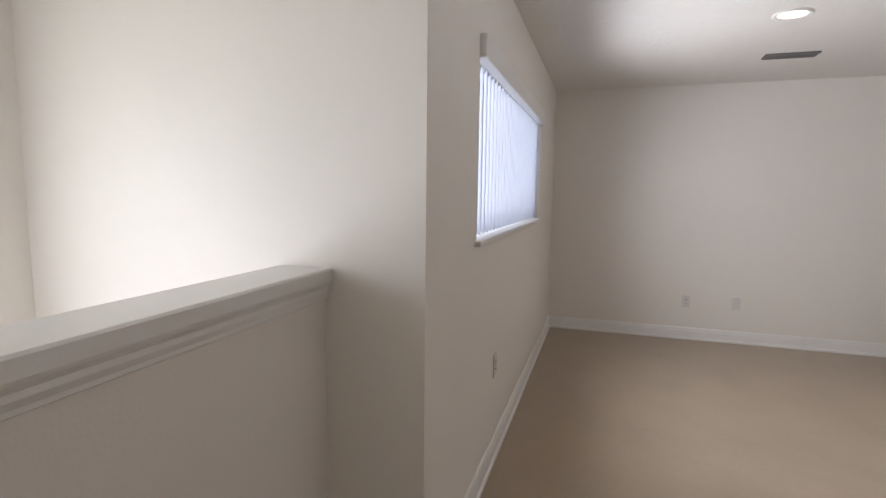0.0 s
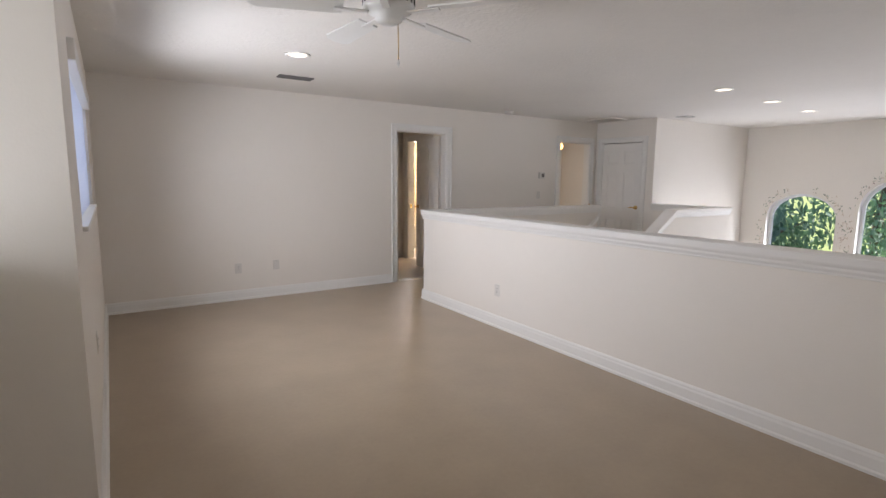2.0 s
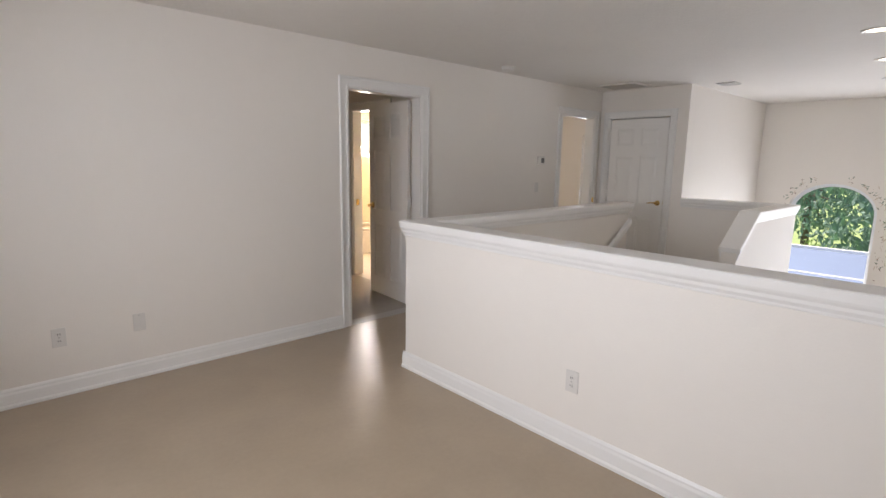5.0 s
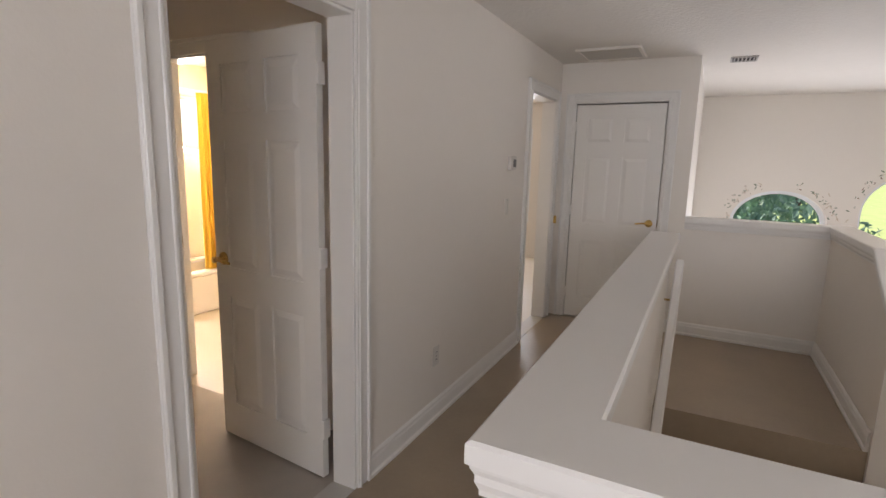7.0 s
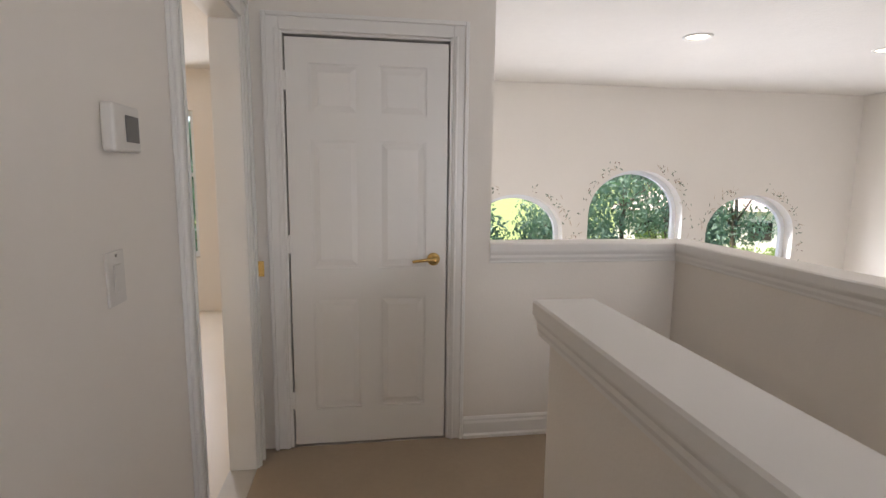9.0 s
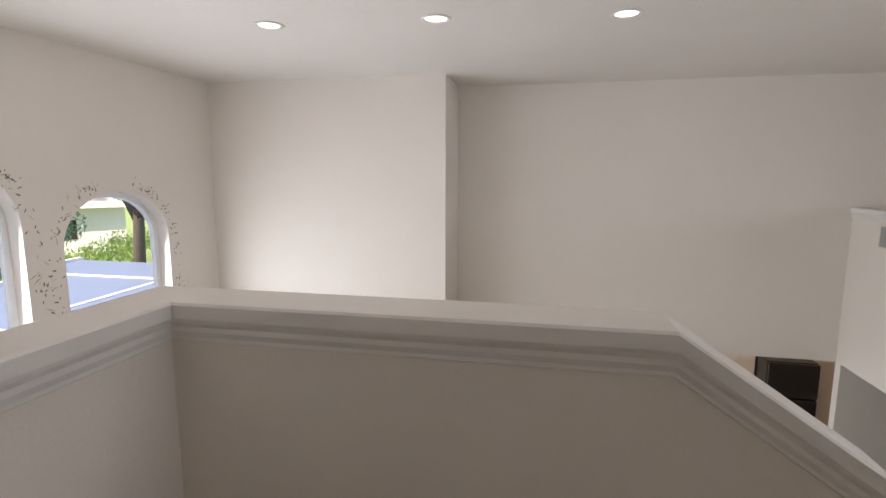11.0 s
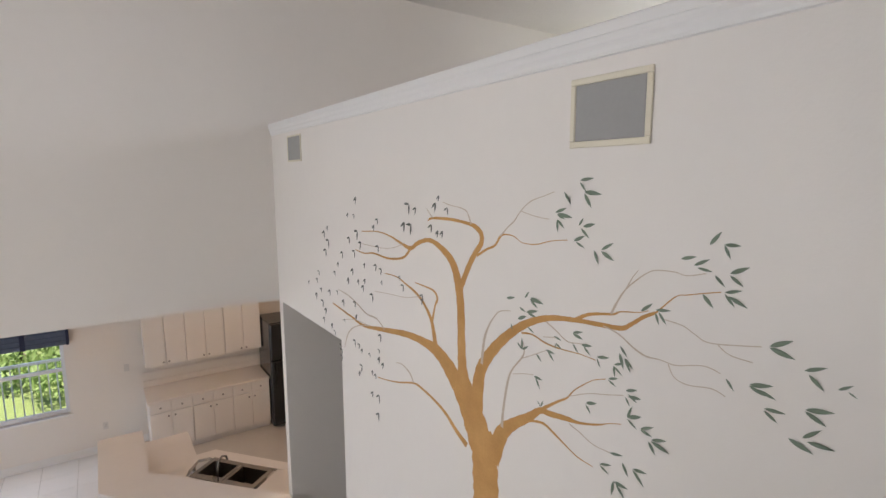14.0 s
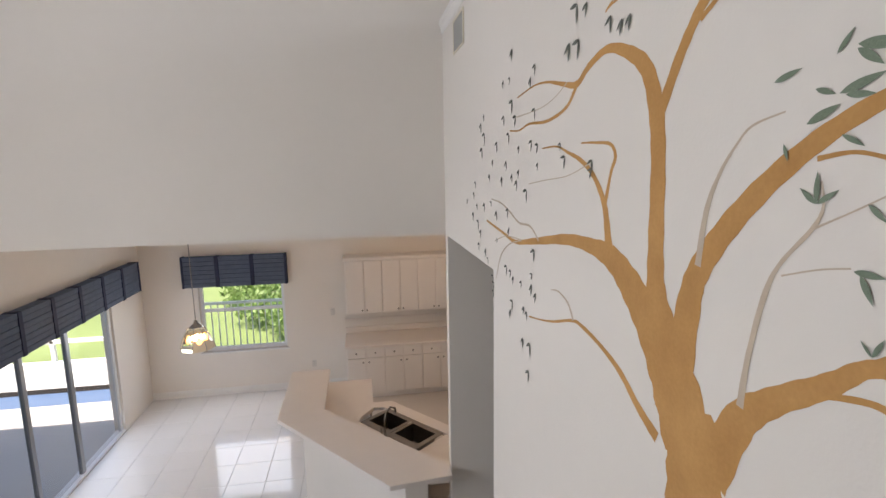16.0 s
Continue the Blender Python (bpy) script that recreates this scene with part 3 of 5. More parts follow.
for k in range(5):
    bm = bmesh.new()
    add_box(bm, (.1, -.02, -.232), (.26, .02, -.224), .003)
    bm.transform(pose(0, 0, 0, 0, 0, 72 * k + 20))
    finish("blade_bracket", bm, FANM, fan)
    bm = bmesh.new()
    n = 10
    out = [(.22, -.055), (.6, -.07), (.64, -.05), (.655, 0), (.64, .05), (.6, .07), (.22, .055)]
    f = bm.faces.new([bm.verts.new((x, y, 0)) for x, y in out])
    r = bmesh.ops.extrude_face_region(bm, geom=[f])
    bmesh.ops.translate(bm, verts=[v for v in r["geom"] if isinstance(v, bmesh.types.BMVert)], vec=(0, 0, .008))
    bm.transform(pose(0, 0, 0, 0, 0, 72 * k + 20) @ pose(0, 0, -.222, 11))
    finish("blade", bm, FANM, fan)
tube("pull_chain", [(.05, 0, -.26), (.052, 0, -.36), (.052, 0, -.44)], .0025, BRASS, fan, 6)
lathe("pull_knob", [(.004, -.47), (.007, -.45), (.003, -.435)], FANM, fan, 10, "", (.052, 0, 0))


# ---- windows ----
def pane(parent, lo, hi):
    p = part("pane", lo, hi, GLASS, parent, "clear glass", 0)
    p.visible_shadow = False
    return p


def arch_frame(name, x, yc, half, sill, top, rise, mullions, label, width=.045):
    t = thing(name, (x, yc, sill), label, "window", "", "structure")
    t.location = (0, 0, 0)
    ar = [(yc + half, sill)] + arch_profile(yc, half, top, rise) + [(yc - half, sill)]
    k = (half - width) / half
    inn = [(yc + (y - yc) * k, max(z, sill) if z <= sill else z - width * (.3 + .7 * max(0, (z - (top - rise)) / rise))) for y, z in ar]
    bm = bmesh.new()
    for xx in (x, x + .05):
        a = [bm.verts.new((xx, y, z)) for y, z in ar]
        b = [bm.verts.new((xx, y, z)) for y, z in inn]
        for i in range(len(a) - 1):
            bm.faces.new((a[i], a[i + 1], b[i + 1], b[i]))
        if xx == x:
            a0, b0 = a, b
    for i in range(len(a) - 1):
        bm.faces.new((b0[i], b0[i + 1], b[i + 1], b[i]))
        bm.faces.new((a0[i], a0[i + 1], a[i + 1], a[i]))
    finish("frame", bm, ALU, t)
    for m_ in mullions:
        zt = top - rise + rise * math.sqrt(max(0, 1 - ((m_ - yc) / half) ** 2)) - .02
        part("mullion", (x + .004, m_ - .022, sill), (x + .046, m_ + .022, zt), ALU, t)
    part("bottom_rail", (x, yc - half, sill), (x + .05, yc + half, sill + .05), ALU, t)
    bm = bmesh.new()
    bm.faces.new([bm.verts.new((x + .026, y, z)) for y, z in inn])
    p = finish("pane", bm, GLASS, t, "clear glass")
    p.visible_shadow = False


for n_, (yc, half, top, rise) in enumerate(((-4.97, .57, 1.22, .44), (-3.52, .57, 1.49, .5), (-2.13, .53, 1.21, .42))):
    arch_frame("window_%d" % (n_ + 1), FX + .13, yc, half, -1.7, top, rise, (), "white arched fixed window in a deep reveal")
arch_frame("window_4", W2X - .16, AWC[0], AWC[1], .2, 1.98, .2, (AWC[0] + .04,), "wide white arched window with a centre mullion")

# loft window with vertical blinds
nt = BLIND.node_tree
tl = nt.nodes.new("ShaderNodeBsdfTranslucent")
tl.inputs[0].default_value = (.8, .85, .95, 1)
mx = nt.nodes.new("ShaderNodeMixShader")
mx.inputs[0].default_value = .6
nt.links.new(nt.nodes["Principled BSDF"].outputs[0], mx.inputs[1])
nt.links.new(tl.outputs[0], mx.inputs[2])
nt.links.new(mx.outputs[0], nt.nodes["Material Output"].inputs[0])
bw = thing("window_5", (0, 0, 0), "white framed window with marble sill", "window", "", "structure")
part("sill", (WX - .1, WY0 - .03, 1.155), (WX + .025, WY1 + .03, 1.18), TRIM, bw, "pale stone sill", .004)
part("frame", (WX - .145, WY0, 1.18), (WX - .11, WY0 + .05, 2.01), ALU, bw)
part("frame", (WX - .145, WY1 - .05, 1.18), (WX - .11, WY1, 2.01), ALU, bw)
part("frame", (WX - .145, WY0 + .05, 1.95), (WX - .11, WY1 - .05, 2.01), ALU, bw)
part("frame", (WX - .145, WY0 + .05, 1.18), (WX - .11, WY1 - .05, 1.23), ALU, bw)
pane(bw, (WX - .13, WY0 + .05, 1.23), (WX - .125, WY1 - .05, 1.95))
vb = thing("vertical_blinds", (0, 0, 0), "closed white vertical blinds under a box valance", "blinds")
part("valance", (WX - .02, WY0, 1.915), (WX + .03, WY1, 2.01), TRIM, vb, "cream box valance", .004)
for i in range(27):
    y = WY0 + .03 + i * .0775
    bm = bmesh.new()
    add_box(bm, (-.001, -.045, 1.19), (.001, .045, 1.92))
    bm.transform(pose(WX - .035, y, 0, 0, 0, 22))
    finish("slat", bm, BLIND, vb)

# handrail on the stair side of the hall's half wall
hr = thing("handrail", (0, 0, 0), "white wooden stair handrail on brass brackets", "handrail")
p0, p1 = Vector((2.72, HY0 - .06, .86)), Vector((.35, HY0 - .06, .86 - 2.37 * RISE / RUN))
bm = bmesh.new()
prof = [(-.022, -.03), (.022, -.03), (.026, 0), (.018, .03), (-.018, .03), (-.026, 0)]
ends = [[bm.verts.new(p + Vector((0, u, w))) for u, w in prof] for p in (p0, p1)]
for i in range(6):
    bm.faces.new((ends[0][i], ends[0][(i + 1) % 6], ends[1][(i + 1) % 6], ends[1][i]))
bm.faces.new(ends[0])
bm.faces.new(ends[1])
finish("rail", bm, TRIM, hr)
for f in (.08, .5, .92):
    q = p0.lerp(p1, f)
    tube("bracket", [(q.x, HY0, q.z - .07), (q.x, HY0 - .05, q.z - .07), (q.x, HY0 - .06, q.z - .03)], .007, BRASS, hr, 8, "brass bracket")

# ---- wall speakers ----
for nm, y0, y1, z0, z1, fw in (("wall_speaker", -6.585, -6.25, .697, .913, .014), ("wall_speaker", -3.47, -3.156, .663, .893, .022)):
    t = thing(nm, (0, 0, 0), "grey grille in a cream frame on the mural wall", "speaker", "wall speakers")
    part("grille", (.001, y0 + fw, z0 + fw), (.006, y1 - fw, z1 - fw), GREYM, t, "grey mesh grille", .002)
    for a, b in (((y0, z0), (y1, z0 + fw)), ((y0, z1 - fw), (y1, z1)), ((y0, z0 + fw), (y0 + fw, z1 - fw)), ((y1 - fw, z0 + fw), (y1, z1 - fw))):
        part("frame", (.001, *a), (.009, *b), CREAM, t, "", .003)

# ---- painted tree ----
mural = thing("tree_mural", (0, 0, 0), "painted tree with ochre branches and green leaves", "mural")
rnd = random.Random(4)


def smooth_line(pts, n=7):
    out = []
    P = [pts[0], *pts, pts[-1]]
    for i in range(1, len(P) - 2):
        for k in range(n):
            t = k / n
            out.append(tuple(.5 * (2 * b + (c - a) * t + (2 * a - 5 * b + 4 * c - d) * t * t + (3 * b - a - 3 * c + d) * t ** 3)
                             for a, b, c, d in zip(P[i - 1], P[i], P[i + 1], P[i + 2])))
    return out + [pts[-1]]


LAYER = [0]


def stroke(name, pts, widths, m, x=.0006):
    """A flat brush stroke on the wall through (y, z) points, as wide as given at each."""
    line = smooth_line([(y, z, w) for (y, z), w in zip(pts, widths)])
    LAYER[0] += 1
    x += .00002 * LAYER[0]
    bm = bmesh.new()
    prev = None
    for i, (y, z, w) in enumerate(line):
        a, b = line[max(i - 1, 0)], line[min(i + 1, len(line) - 1)]
        d = Vector((b[0] - a[0], b[1] - a[1]))
        d = d.normalized() if d.length else Vector((1, 0))
        w = max(w, .0022) / 2 * (1 + .05 * math.sin(i * 1.7 + widths[0] * 90))
        pr = [bm.verts.new((x, y - d.y * w, z + d.x * w)), bm.verts.new((x, y + d.y * w, z - d.x * w))]
        if prev:
            bm.faces.new((*prev, pr[1], pr[0]))
        prev = pr
    return finish(name, bm, m, mural)


def leaf_mesh(name, m):
    bm = bmesh.new()
    n = 7
    up = [(i / n, .11 * math.sin(math.pi * (i / n) ** .8)) for i in range(n + 1)]
    v = [bm.verts.new((0, u, w)) for u, w in up] + [bm.verts.new((0, u, -w)) for u, w in reversed(up[1:-1])]
    bm.faces.new(v)
    bm.normal_update()
    me = bpy.data.meshes.new(name)
    bm.to_mesh(me)
    bm.free()
    me.materials.append(m)
    return me


LEAF_BIG, LEAF_SMALL = leaf_mesh("leaf", LEAFM), leaf_mesh("leaf", LEAFS)


def put_leaf(me, y, z, size, lean, thin=1.0):
    ob = new("leaf", me)
    ob.parent = mural
    LAYER[0] += .02
    ob.matrix_basis = Matrix.Translation((.002 + .00002 * LAYER[0], y, z)) @ Matrix.Rotation(radians(lean), 4, "X") @ Matrix.Diagonal((1, size, size * thin, 1))


def paint_leaves(rows):
    for y, z, size, lean in rows:
        put_leaf(LEAF_BIG, y, z, size, lean + rnd.uniform(-3, 3), rnd.uniform(.85, 1.15) * (1 if size < .11 else .85))


def hang_leaves(rows):
    """Small leaves hanging in twos, one down and one aslant."""
    for y, z, size in rows:
        put_leaf(LEAF_SMALL, y, z, size * 1.2, 262 + rnd.uniform(-18, 14), 1.2)
        put_leaf(LEAF_SMALL, y, z, size * 1.1, 205 + rnd.uniform(-25, 20), 1.2)


# trunk, limbs and twigs, each from its root to its tip
stroke("trunk", [(-3.89, -1.46), (-3.911, -1.240), (-3.911, -0.984), (-3.920, -0.856), (-3.932, -0.711), (-3.966, -0.600)], [.23, .2090, .1915, .1881, .1840, .1818], BARK)
stroke("branch", [(-3.945, -0.691), (-4.016, -0.558), (-4.119, -0.453), (-4.214, -0.377), (-4.315, -0.324), (-4.454, -0.307), (-4.641, -0.314), (-4.933, -0.361), (-5.191, -0.399), (-5.381, -0.383), (-5.705, -0.354)], [.1872, .1785, .1270, .1034, .0771, .0483, .0374, .0270, .0190, .0147, .0104], BARK)
stroke("branch", [(-3.999, -0.614), (-4.051, -0.482), (-4.095, -0.369), (-4.107, -0.247), (-4.114, -0.051), (-4.135, 0.067), (-4.180, 0.159), (-4.266, 0.215), (-4.379, 0.248), (-4.492, 0.223), (-4.572, 0.186), (-4.680, 0.203), (-4.817, 0.232), (-4.968, 0.242), (-5.179, 0.225)], [.1602, .1346, .0812, .0639, .0597, .0599, .0489, .0351, .0233, .0232, .0225, .0159, .0091, .0060, .0051], BARK)
stroke("branch", [(-4.572, 0.186), (-4.652, 0.124), (-4.826, 0.096), (-5.019, 0.103), (-5.147, 0.087), (-5.284, 0.095)], [.0207, .0132, .0119, .0089, .0069, .0053], BARK)
stroke("branch", [(-4.117, 0.045), (-4.055, 0.157), (-4.004, 0.229), (-3.964, 0.275), (-3.964, 0.318), (-4.004, 0.346), (-4.066, 0.358), (-4.199, 0.367), (-4.349, 0.363), (-4.397, 0.348)], [.0351, .0328, .0298, .0295, .0286, .0229, .0156, .0150, .0124, .0056], BARK)
stroke("branch", [(-3.992, 0.218), (-3.926, 0.254), (-3.870, 0.278), (-3.835, 0.320), (-3.801, 0.331), (-3.751, 0.327), (-3.703, 0.307), (-3.629, 0.308), (-3.546, 0.330), (-3.470, 0.341)], [.0132, .0103, .0105, .0107, .0061, .0044, .0031, .0041, .0031, .0028], BARK)
stroke("branch", [(-4.331, -0.306), (-4.350, -0.223), (-4.376, -0.161), (-4.446, -0.091), (-4.534, -0.048), (-4.627, -0.023), (-4.726, 0.001), (-4.869, 0.000)], [.0448, .0332, .0271, .0187, .0160, .0110, .0066, .0050], BARK)
stroke("branch", [(-4.365, -0.186), (-4.335, -0.087), (-4.313, -0.044), (-4.344, -0.009), (-4.443, -0.000), (-4.531, 0.003)], [.0195, .0137, .0161, .0111, .0074, .0041], BARK)
stroke("branch", [(-4.062, -0.722), (-4.145, -0.686), (-4.244, -0.629), (-4.350, -0.597), (-4.464, -0.578), (-4.556, -0.577), (-4.726, -0.631), (-4.876, -0.668), (-4.998, -0.691)], [.0349, .0274, .0225, .0163, .0155, .0114, .0091, .0060, .0063], BARK)
stroke("branch", [(-3.999, -0.539), (-3.973, -0.358), (-3.945, -0.279), (-3.868, -0.179), (-3.762, -0.080), (-3.651, -0.007), (-3.537, 0.037), (-3.411, 0.057), (-3.321, 0.065), (-3.230, 0.074), (-3.194, 0.096), (-3.151, 0.130), (-3.110, 0.153)], [.1048, .0764, .0628, .0523, .0410, .0306, .0225, .0167, .0168, .0163, .0134, .0119, .0099], BARK)
stroke("branch", [(-3.423, 0.057), (-3.366, 0.089), (-3.302, 0.106), (-3.262, 0.114), (-3.233, 0.129), (-3.169, 0.141), (-3.135, 0.154)], [.0140, .0121, .0092, .0076, .0044, .0029, .0028], BARK)
stroke("branch", [(-3.272, 0.112), (-3.245, 0.167), (-3.218, 0.208), (-3.184, 0.241), (-3.151, 0.268), (-3.118, 0.284), (-3.056, 0.288), (-3.019, 0.283), (-2.965, 0.298)], [.0090, .0071, .0051, .0049, .0033, .0031, .0028, .0028, .0028], TWIG)
stroke("branch", [(-3.110, 0.153), (-3.087, 0.177), (-3.065, 0.201), (-3.041, 0.221), (-3.015, 0.227), (-2.974, 0.239), (-2.921, 0.253)], [.0057, .0043, .0042, .0028, .0028, .0028, .0028], BARK)
stroke("branch", [(-3.876, -0.698), (-3.809, -0.549), (-3.739, -0.476), (-3.642, -0.403), (-3.583, -0.352), (-3.526, -0.344), (-3.446, -0.330), (-3.384, -0.321), (-3.305, -0.294), (-3.263, -0.272), (-3.213, -0.253)], [.1026, .0740, .0503, .0373, .0259, .0244, .0198, .0102, .0069, .0028, .0028], BARK)
stroke("branch", [(-3.589, -0.354), (-3.500, -0.285), (-3.449, -0.249), (-3.420, -0.212), (-3.390, -0.184), (-3.334, -0.141), (-3.281, -0.118)], [.0153, .0098, .0070, .0043, .0042, .0028, .0028], BARK)
stroke("branch", [(-3.642, -0.419), (-3.567, -0.399), (-3.510, -0.414), (-3.455, -0.435), (-3.391, -0.456), (-3.320, -0.460)], [.0101, .0108, .0110, .0073, .0053, .0028], BARK)
stroke("branch", [(-3.810, -0.519), (-3.800, -0.419), (-3.776, -0.300), (-3.750, -0.237), (-3.695, -0.170), (-3.679, -0.135), (-3.686, -0.095)], [.0182, .0132, .0127, .0082, .0080, .0057, .0031], TWIG)
stroke("branch", [(-3.953, -0.276), (-3.937, -0.160), (-3.906, -0.086), (-3.868, -0.034), (-3.832, -0.002), (-3.763, 0.015)], [.0191, .0151, .0093, .0059, .0049, .0028], TWIG)
stroke("twig", [(-3.835, 0.320), (-3.791, 0.361), (-3.752, 0.390), (-3.715, 0.432), (-3.661, 0.472), (-3.591, 0.495), (-3.539, 0.512)], [.0069, .0054, .0056, .0042, .0040, .0028, .0028], TWIG)
stroke("twig", [(-3.715, 0.432), (-3.631, 0.416), (-3.562, 0.410)], [.0028, .0028, .0028], TWIG)
stroke("twig", [(-4.036, 0.355), (-4.065, 0.407), (-4.108, 0.424), (-4.198, 0.434), (-4.260, 0.447)], [.0097, .0063, .0043, .0033, .0033], TWIG)
stroke("twig", [(-4.349, 0.363), (-4.385, 0.391), (-4.411, 0.410)], [.0079, .0052, .0038], TWIG)
stroke("twig", [(-4.556, -0.577), (-4.599, -0.530), (-4.685, -0.508), (-4.755, -0.518)], [.0130, .0110, .0064, .0035], TWIG)
stroke("twig", [(-3.218, 0.208), (-3.197, 0.248), (-3.177, 0.275)], [.0054, .0031, .0028], TWIG)
stroke("twig", [(-3.300, 0.065), (-3.239, 0.052), (-3.180, 0.021), (-3.135, 0.007), (-3.085, 0.010), (-3.037, 0.008), (-2.986, 0.024), (-2.946, 0.033), (-2.906, 0.026)], [.0055, .0048, .0058, .0052, .0030, .0030, .0028, .0028, .0028], TWIG)
stroke("twig", [(-3.060, 0.005), (-3.039, -0.029), (-2.996, -0.039), (-2.928, -0.026), (-2.888, -0.035)], [.0036, .0028, .0028, .0028, .0028], TWIG)
stroke("twig", [(-3.085, 0.139), (-3.023, 0.134), (-2.986, 0.118), (-2.938, 0.104), (-2.809, 0.130)], [.0028, .0028, .0028, .0028, .0028], TWIG)
stroke("twig", [(-2.918, 0.104), (-2.885, 0.085), (-2.827, 0.082)], [.0028, .0028, .0028], TWIG)
stroke("twig", [(-3.564, 0.017), (-3.509, -0.007), (-3.457, -0.032), (-3.408, -0.027), (-3.362, -0.017)], [.0066, .0049, .0043, .0028, .0028], TWIG)
stroke("twig", [(-3.697, -0.062), (-3.635, -0.054), (-3.562, -0.069), (-3.481, -0.070), (-3.395, -0.063), (-3.326, -0.065)], [.0088, .0061, .0064, .0039, .0030, .0028], BARK)
stroke("twig", [(-3.577, -0.047), (-3.508, -0.033)], [.0029, .0028], TWIG)
stroke("twig", [(-3.449, -0.244), (-3.354, -0.197), (-3.278, -0.173), (-3.209, -0.150)], [.0031, .0028, .0028, .0028], TWIG)
stroke("twig", [(-3.433, -0.345), (-3.383, -0.357), (-3.323, -0.376), (-3.247, -0.373)], [.0056, .0047, .0031, .0028], TWIG)
stroke("twig", [(-3.695, -0.170), (-3.633, -0.138), (-3.561, -0.098)], [.0040, .0028, .0028], TWIG)
stroke("twig", [(-3.743, -0.253), (-3.677, -0.230), (-3.625, -0.218)], [.0032, .0028, .0028], TWIG)
stroke("twig", [(-4.894, -0.353), (-4.993, -0.308), (-5.138, -0.308), (-5.272, -0.272), (-5.417, -0.241), (-5.598, -0.231)], [.0108, .0089, .0095, .0103, .0072, .0043], TWIG)
stroke("twig", [(-5.100, -0.380), (-5.287, -0.426), (-5.424, -0.504), (-5.513, -0.640)], [.0061, .0059, .0096, .0073], TWIG)
stroke("twig", [(-5.100, -0.380), (-5.332, -0.392), (-5.545, -0.446)], [.0057, .0037, .0032], TWIG)
stroke("twig", [(-4.647, 0.204), (-4.750, 0.170), (-4.897, 0.149), (-5.187, 0.145)], [.0044, .0028, .0030, .0040], TWIG)
stroke("twig", [(-4.474, -0.062), (-4.630, -0.099), (-4.840, -0.118), (-5.013, -0.136)], [.0041, .0030, .0028, .0028], TWIG)
# leaves: y, z, length and lean of each, limb by limb
paint_leaves(((-3.42, 0.554, 0.060, 9), (-3.42, 0.548, 0.043, 311), (-3.40, 0.515, 0.074, 357), (-3.40, 0.509, 0.059, 302), (-3.49, 0.513, 0.054, 305), (-3.53, 0.437, 0.058, 19), (-3.52, 0.433, 0.074, 354), (-3.52, 0.430, 0.040, 340), (-3.52, 0.412, 0.047, 272), (-3.52, 0.412, 0.047, 317), (-3.42, 0.396, 0.037, 55), (-3.40, 0.395, 0.055, 13), (-3.41, 0.389, 0.051, 317), (-3.44, 0.341, 0.055, 24), (-3.43, 0.338, 0.043, 337), (-3.32, 0.323, 0.057, 31), (-3.32, 0.318, 0.058, 331), (-3.35, 0.319, 0.053, 293)))
paint_leaves(((-2.96, 0.379, 0.051, 50), (-2.92, 0.384, 0.044, 359), (-2.92, 0.383, 0.042, 297), (-3.04, 0.330, 0.049, 14), (-3.00, 0.316, 0.050, 30), (-2.99, 0.311, 0.045, 351), (-2.90, 0.308, 0.055, 29), (-2.90, 0.303, 0.045, 327), (-2.94, 0.297, 0.041, 317), (-2.91, 0.254, 0.046, 13), (-2.91, 0.251, 0.043, 312), (-2.90, 0.246, 0.056, 335), (-2.97, 0.239, 0.049, 314), (-3.16, 0.147, 0.052, 41), (-3.11, 0.162, 0.051, 7), (-3.10, 0.158, 0.044, 311), (-3.11, 0.153, 0.037, 289)))
paint_leaves(((-3.79, 0.064, 0.055, 16), (-3.68, 0.086, 0.040, 55), (-3.65, 0.093, 0.073, 354), (-3.65, 0.088, 0.050, 322), (-3.71, 0.042, 0.037, 340), (-3.67, 0.030, 0.069, 20), (-3.66, 0.027, 0.045, 352), (-3.72, -0.009, 0.059, 25), (-3.76, -0.037, 0.030, 290), (-3.66, -0.028, 0.041, 335), (-3.43, 0.008, 0.049, 17), (-3.43, 0.005, 0.049, 348), (-3.52, -0.028, 0.041, 347), (-3.51, -0.053, 0.036, 332), (-3.51, -0.055, 0.023, 265), (-3.43, -0.032, 0.042, 316), (-3.39, -0.027, 0.050, 7), (-3.38, -0.029, 0.043, 324), (-3.56, -0.094, 0.049, 358), (-3.55, -0.096, 0.048, 315), (-3.61, -0.125, 0.039, 324), (-3.69, -0.130, 0.039, 145), (-3.69, -0.130, 0.050, 95)))
paint_leaves(((-3.69, -0.130, 0.043, 31), (-3.32, -0.051, 0.053, 10), (-3.32, -0.056, 0.032, 300), (-3.23, 0.014, 0.041, 317), (-3.23, -0.010, 0.055, 290), (-3.21, -0.021, 0.049, 297), (-3.21, -0.021, 0.045, 321), (-3.25, -0.057, 0.043, 25), (-3.25, -0.060, 0.040, 279), (-3.25, -0.062, 0.041, 329), (-3.27, -0.113, 0.042, 18), (-3.27, -0.116, 0.036, 333), (-3.62, -0.221, 0.047, 356), (-3.61, -0.224, 0.046, 299), (-3.58, -0.334, 0.027, 135), (-3.58, -0.334, 0.033, 67), (-3.36, -0.234, 0.051, 16), (-3.36, -0.238, 0.038, 309)))
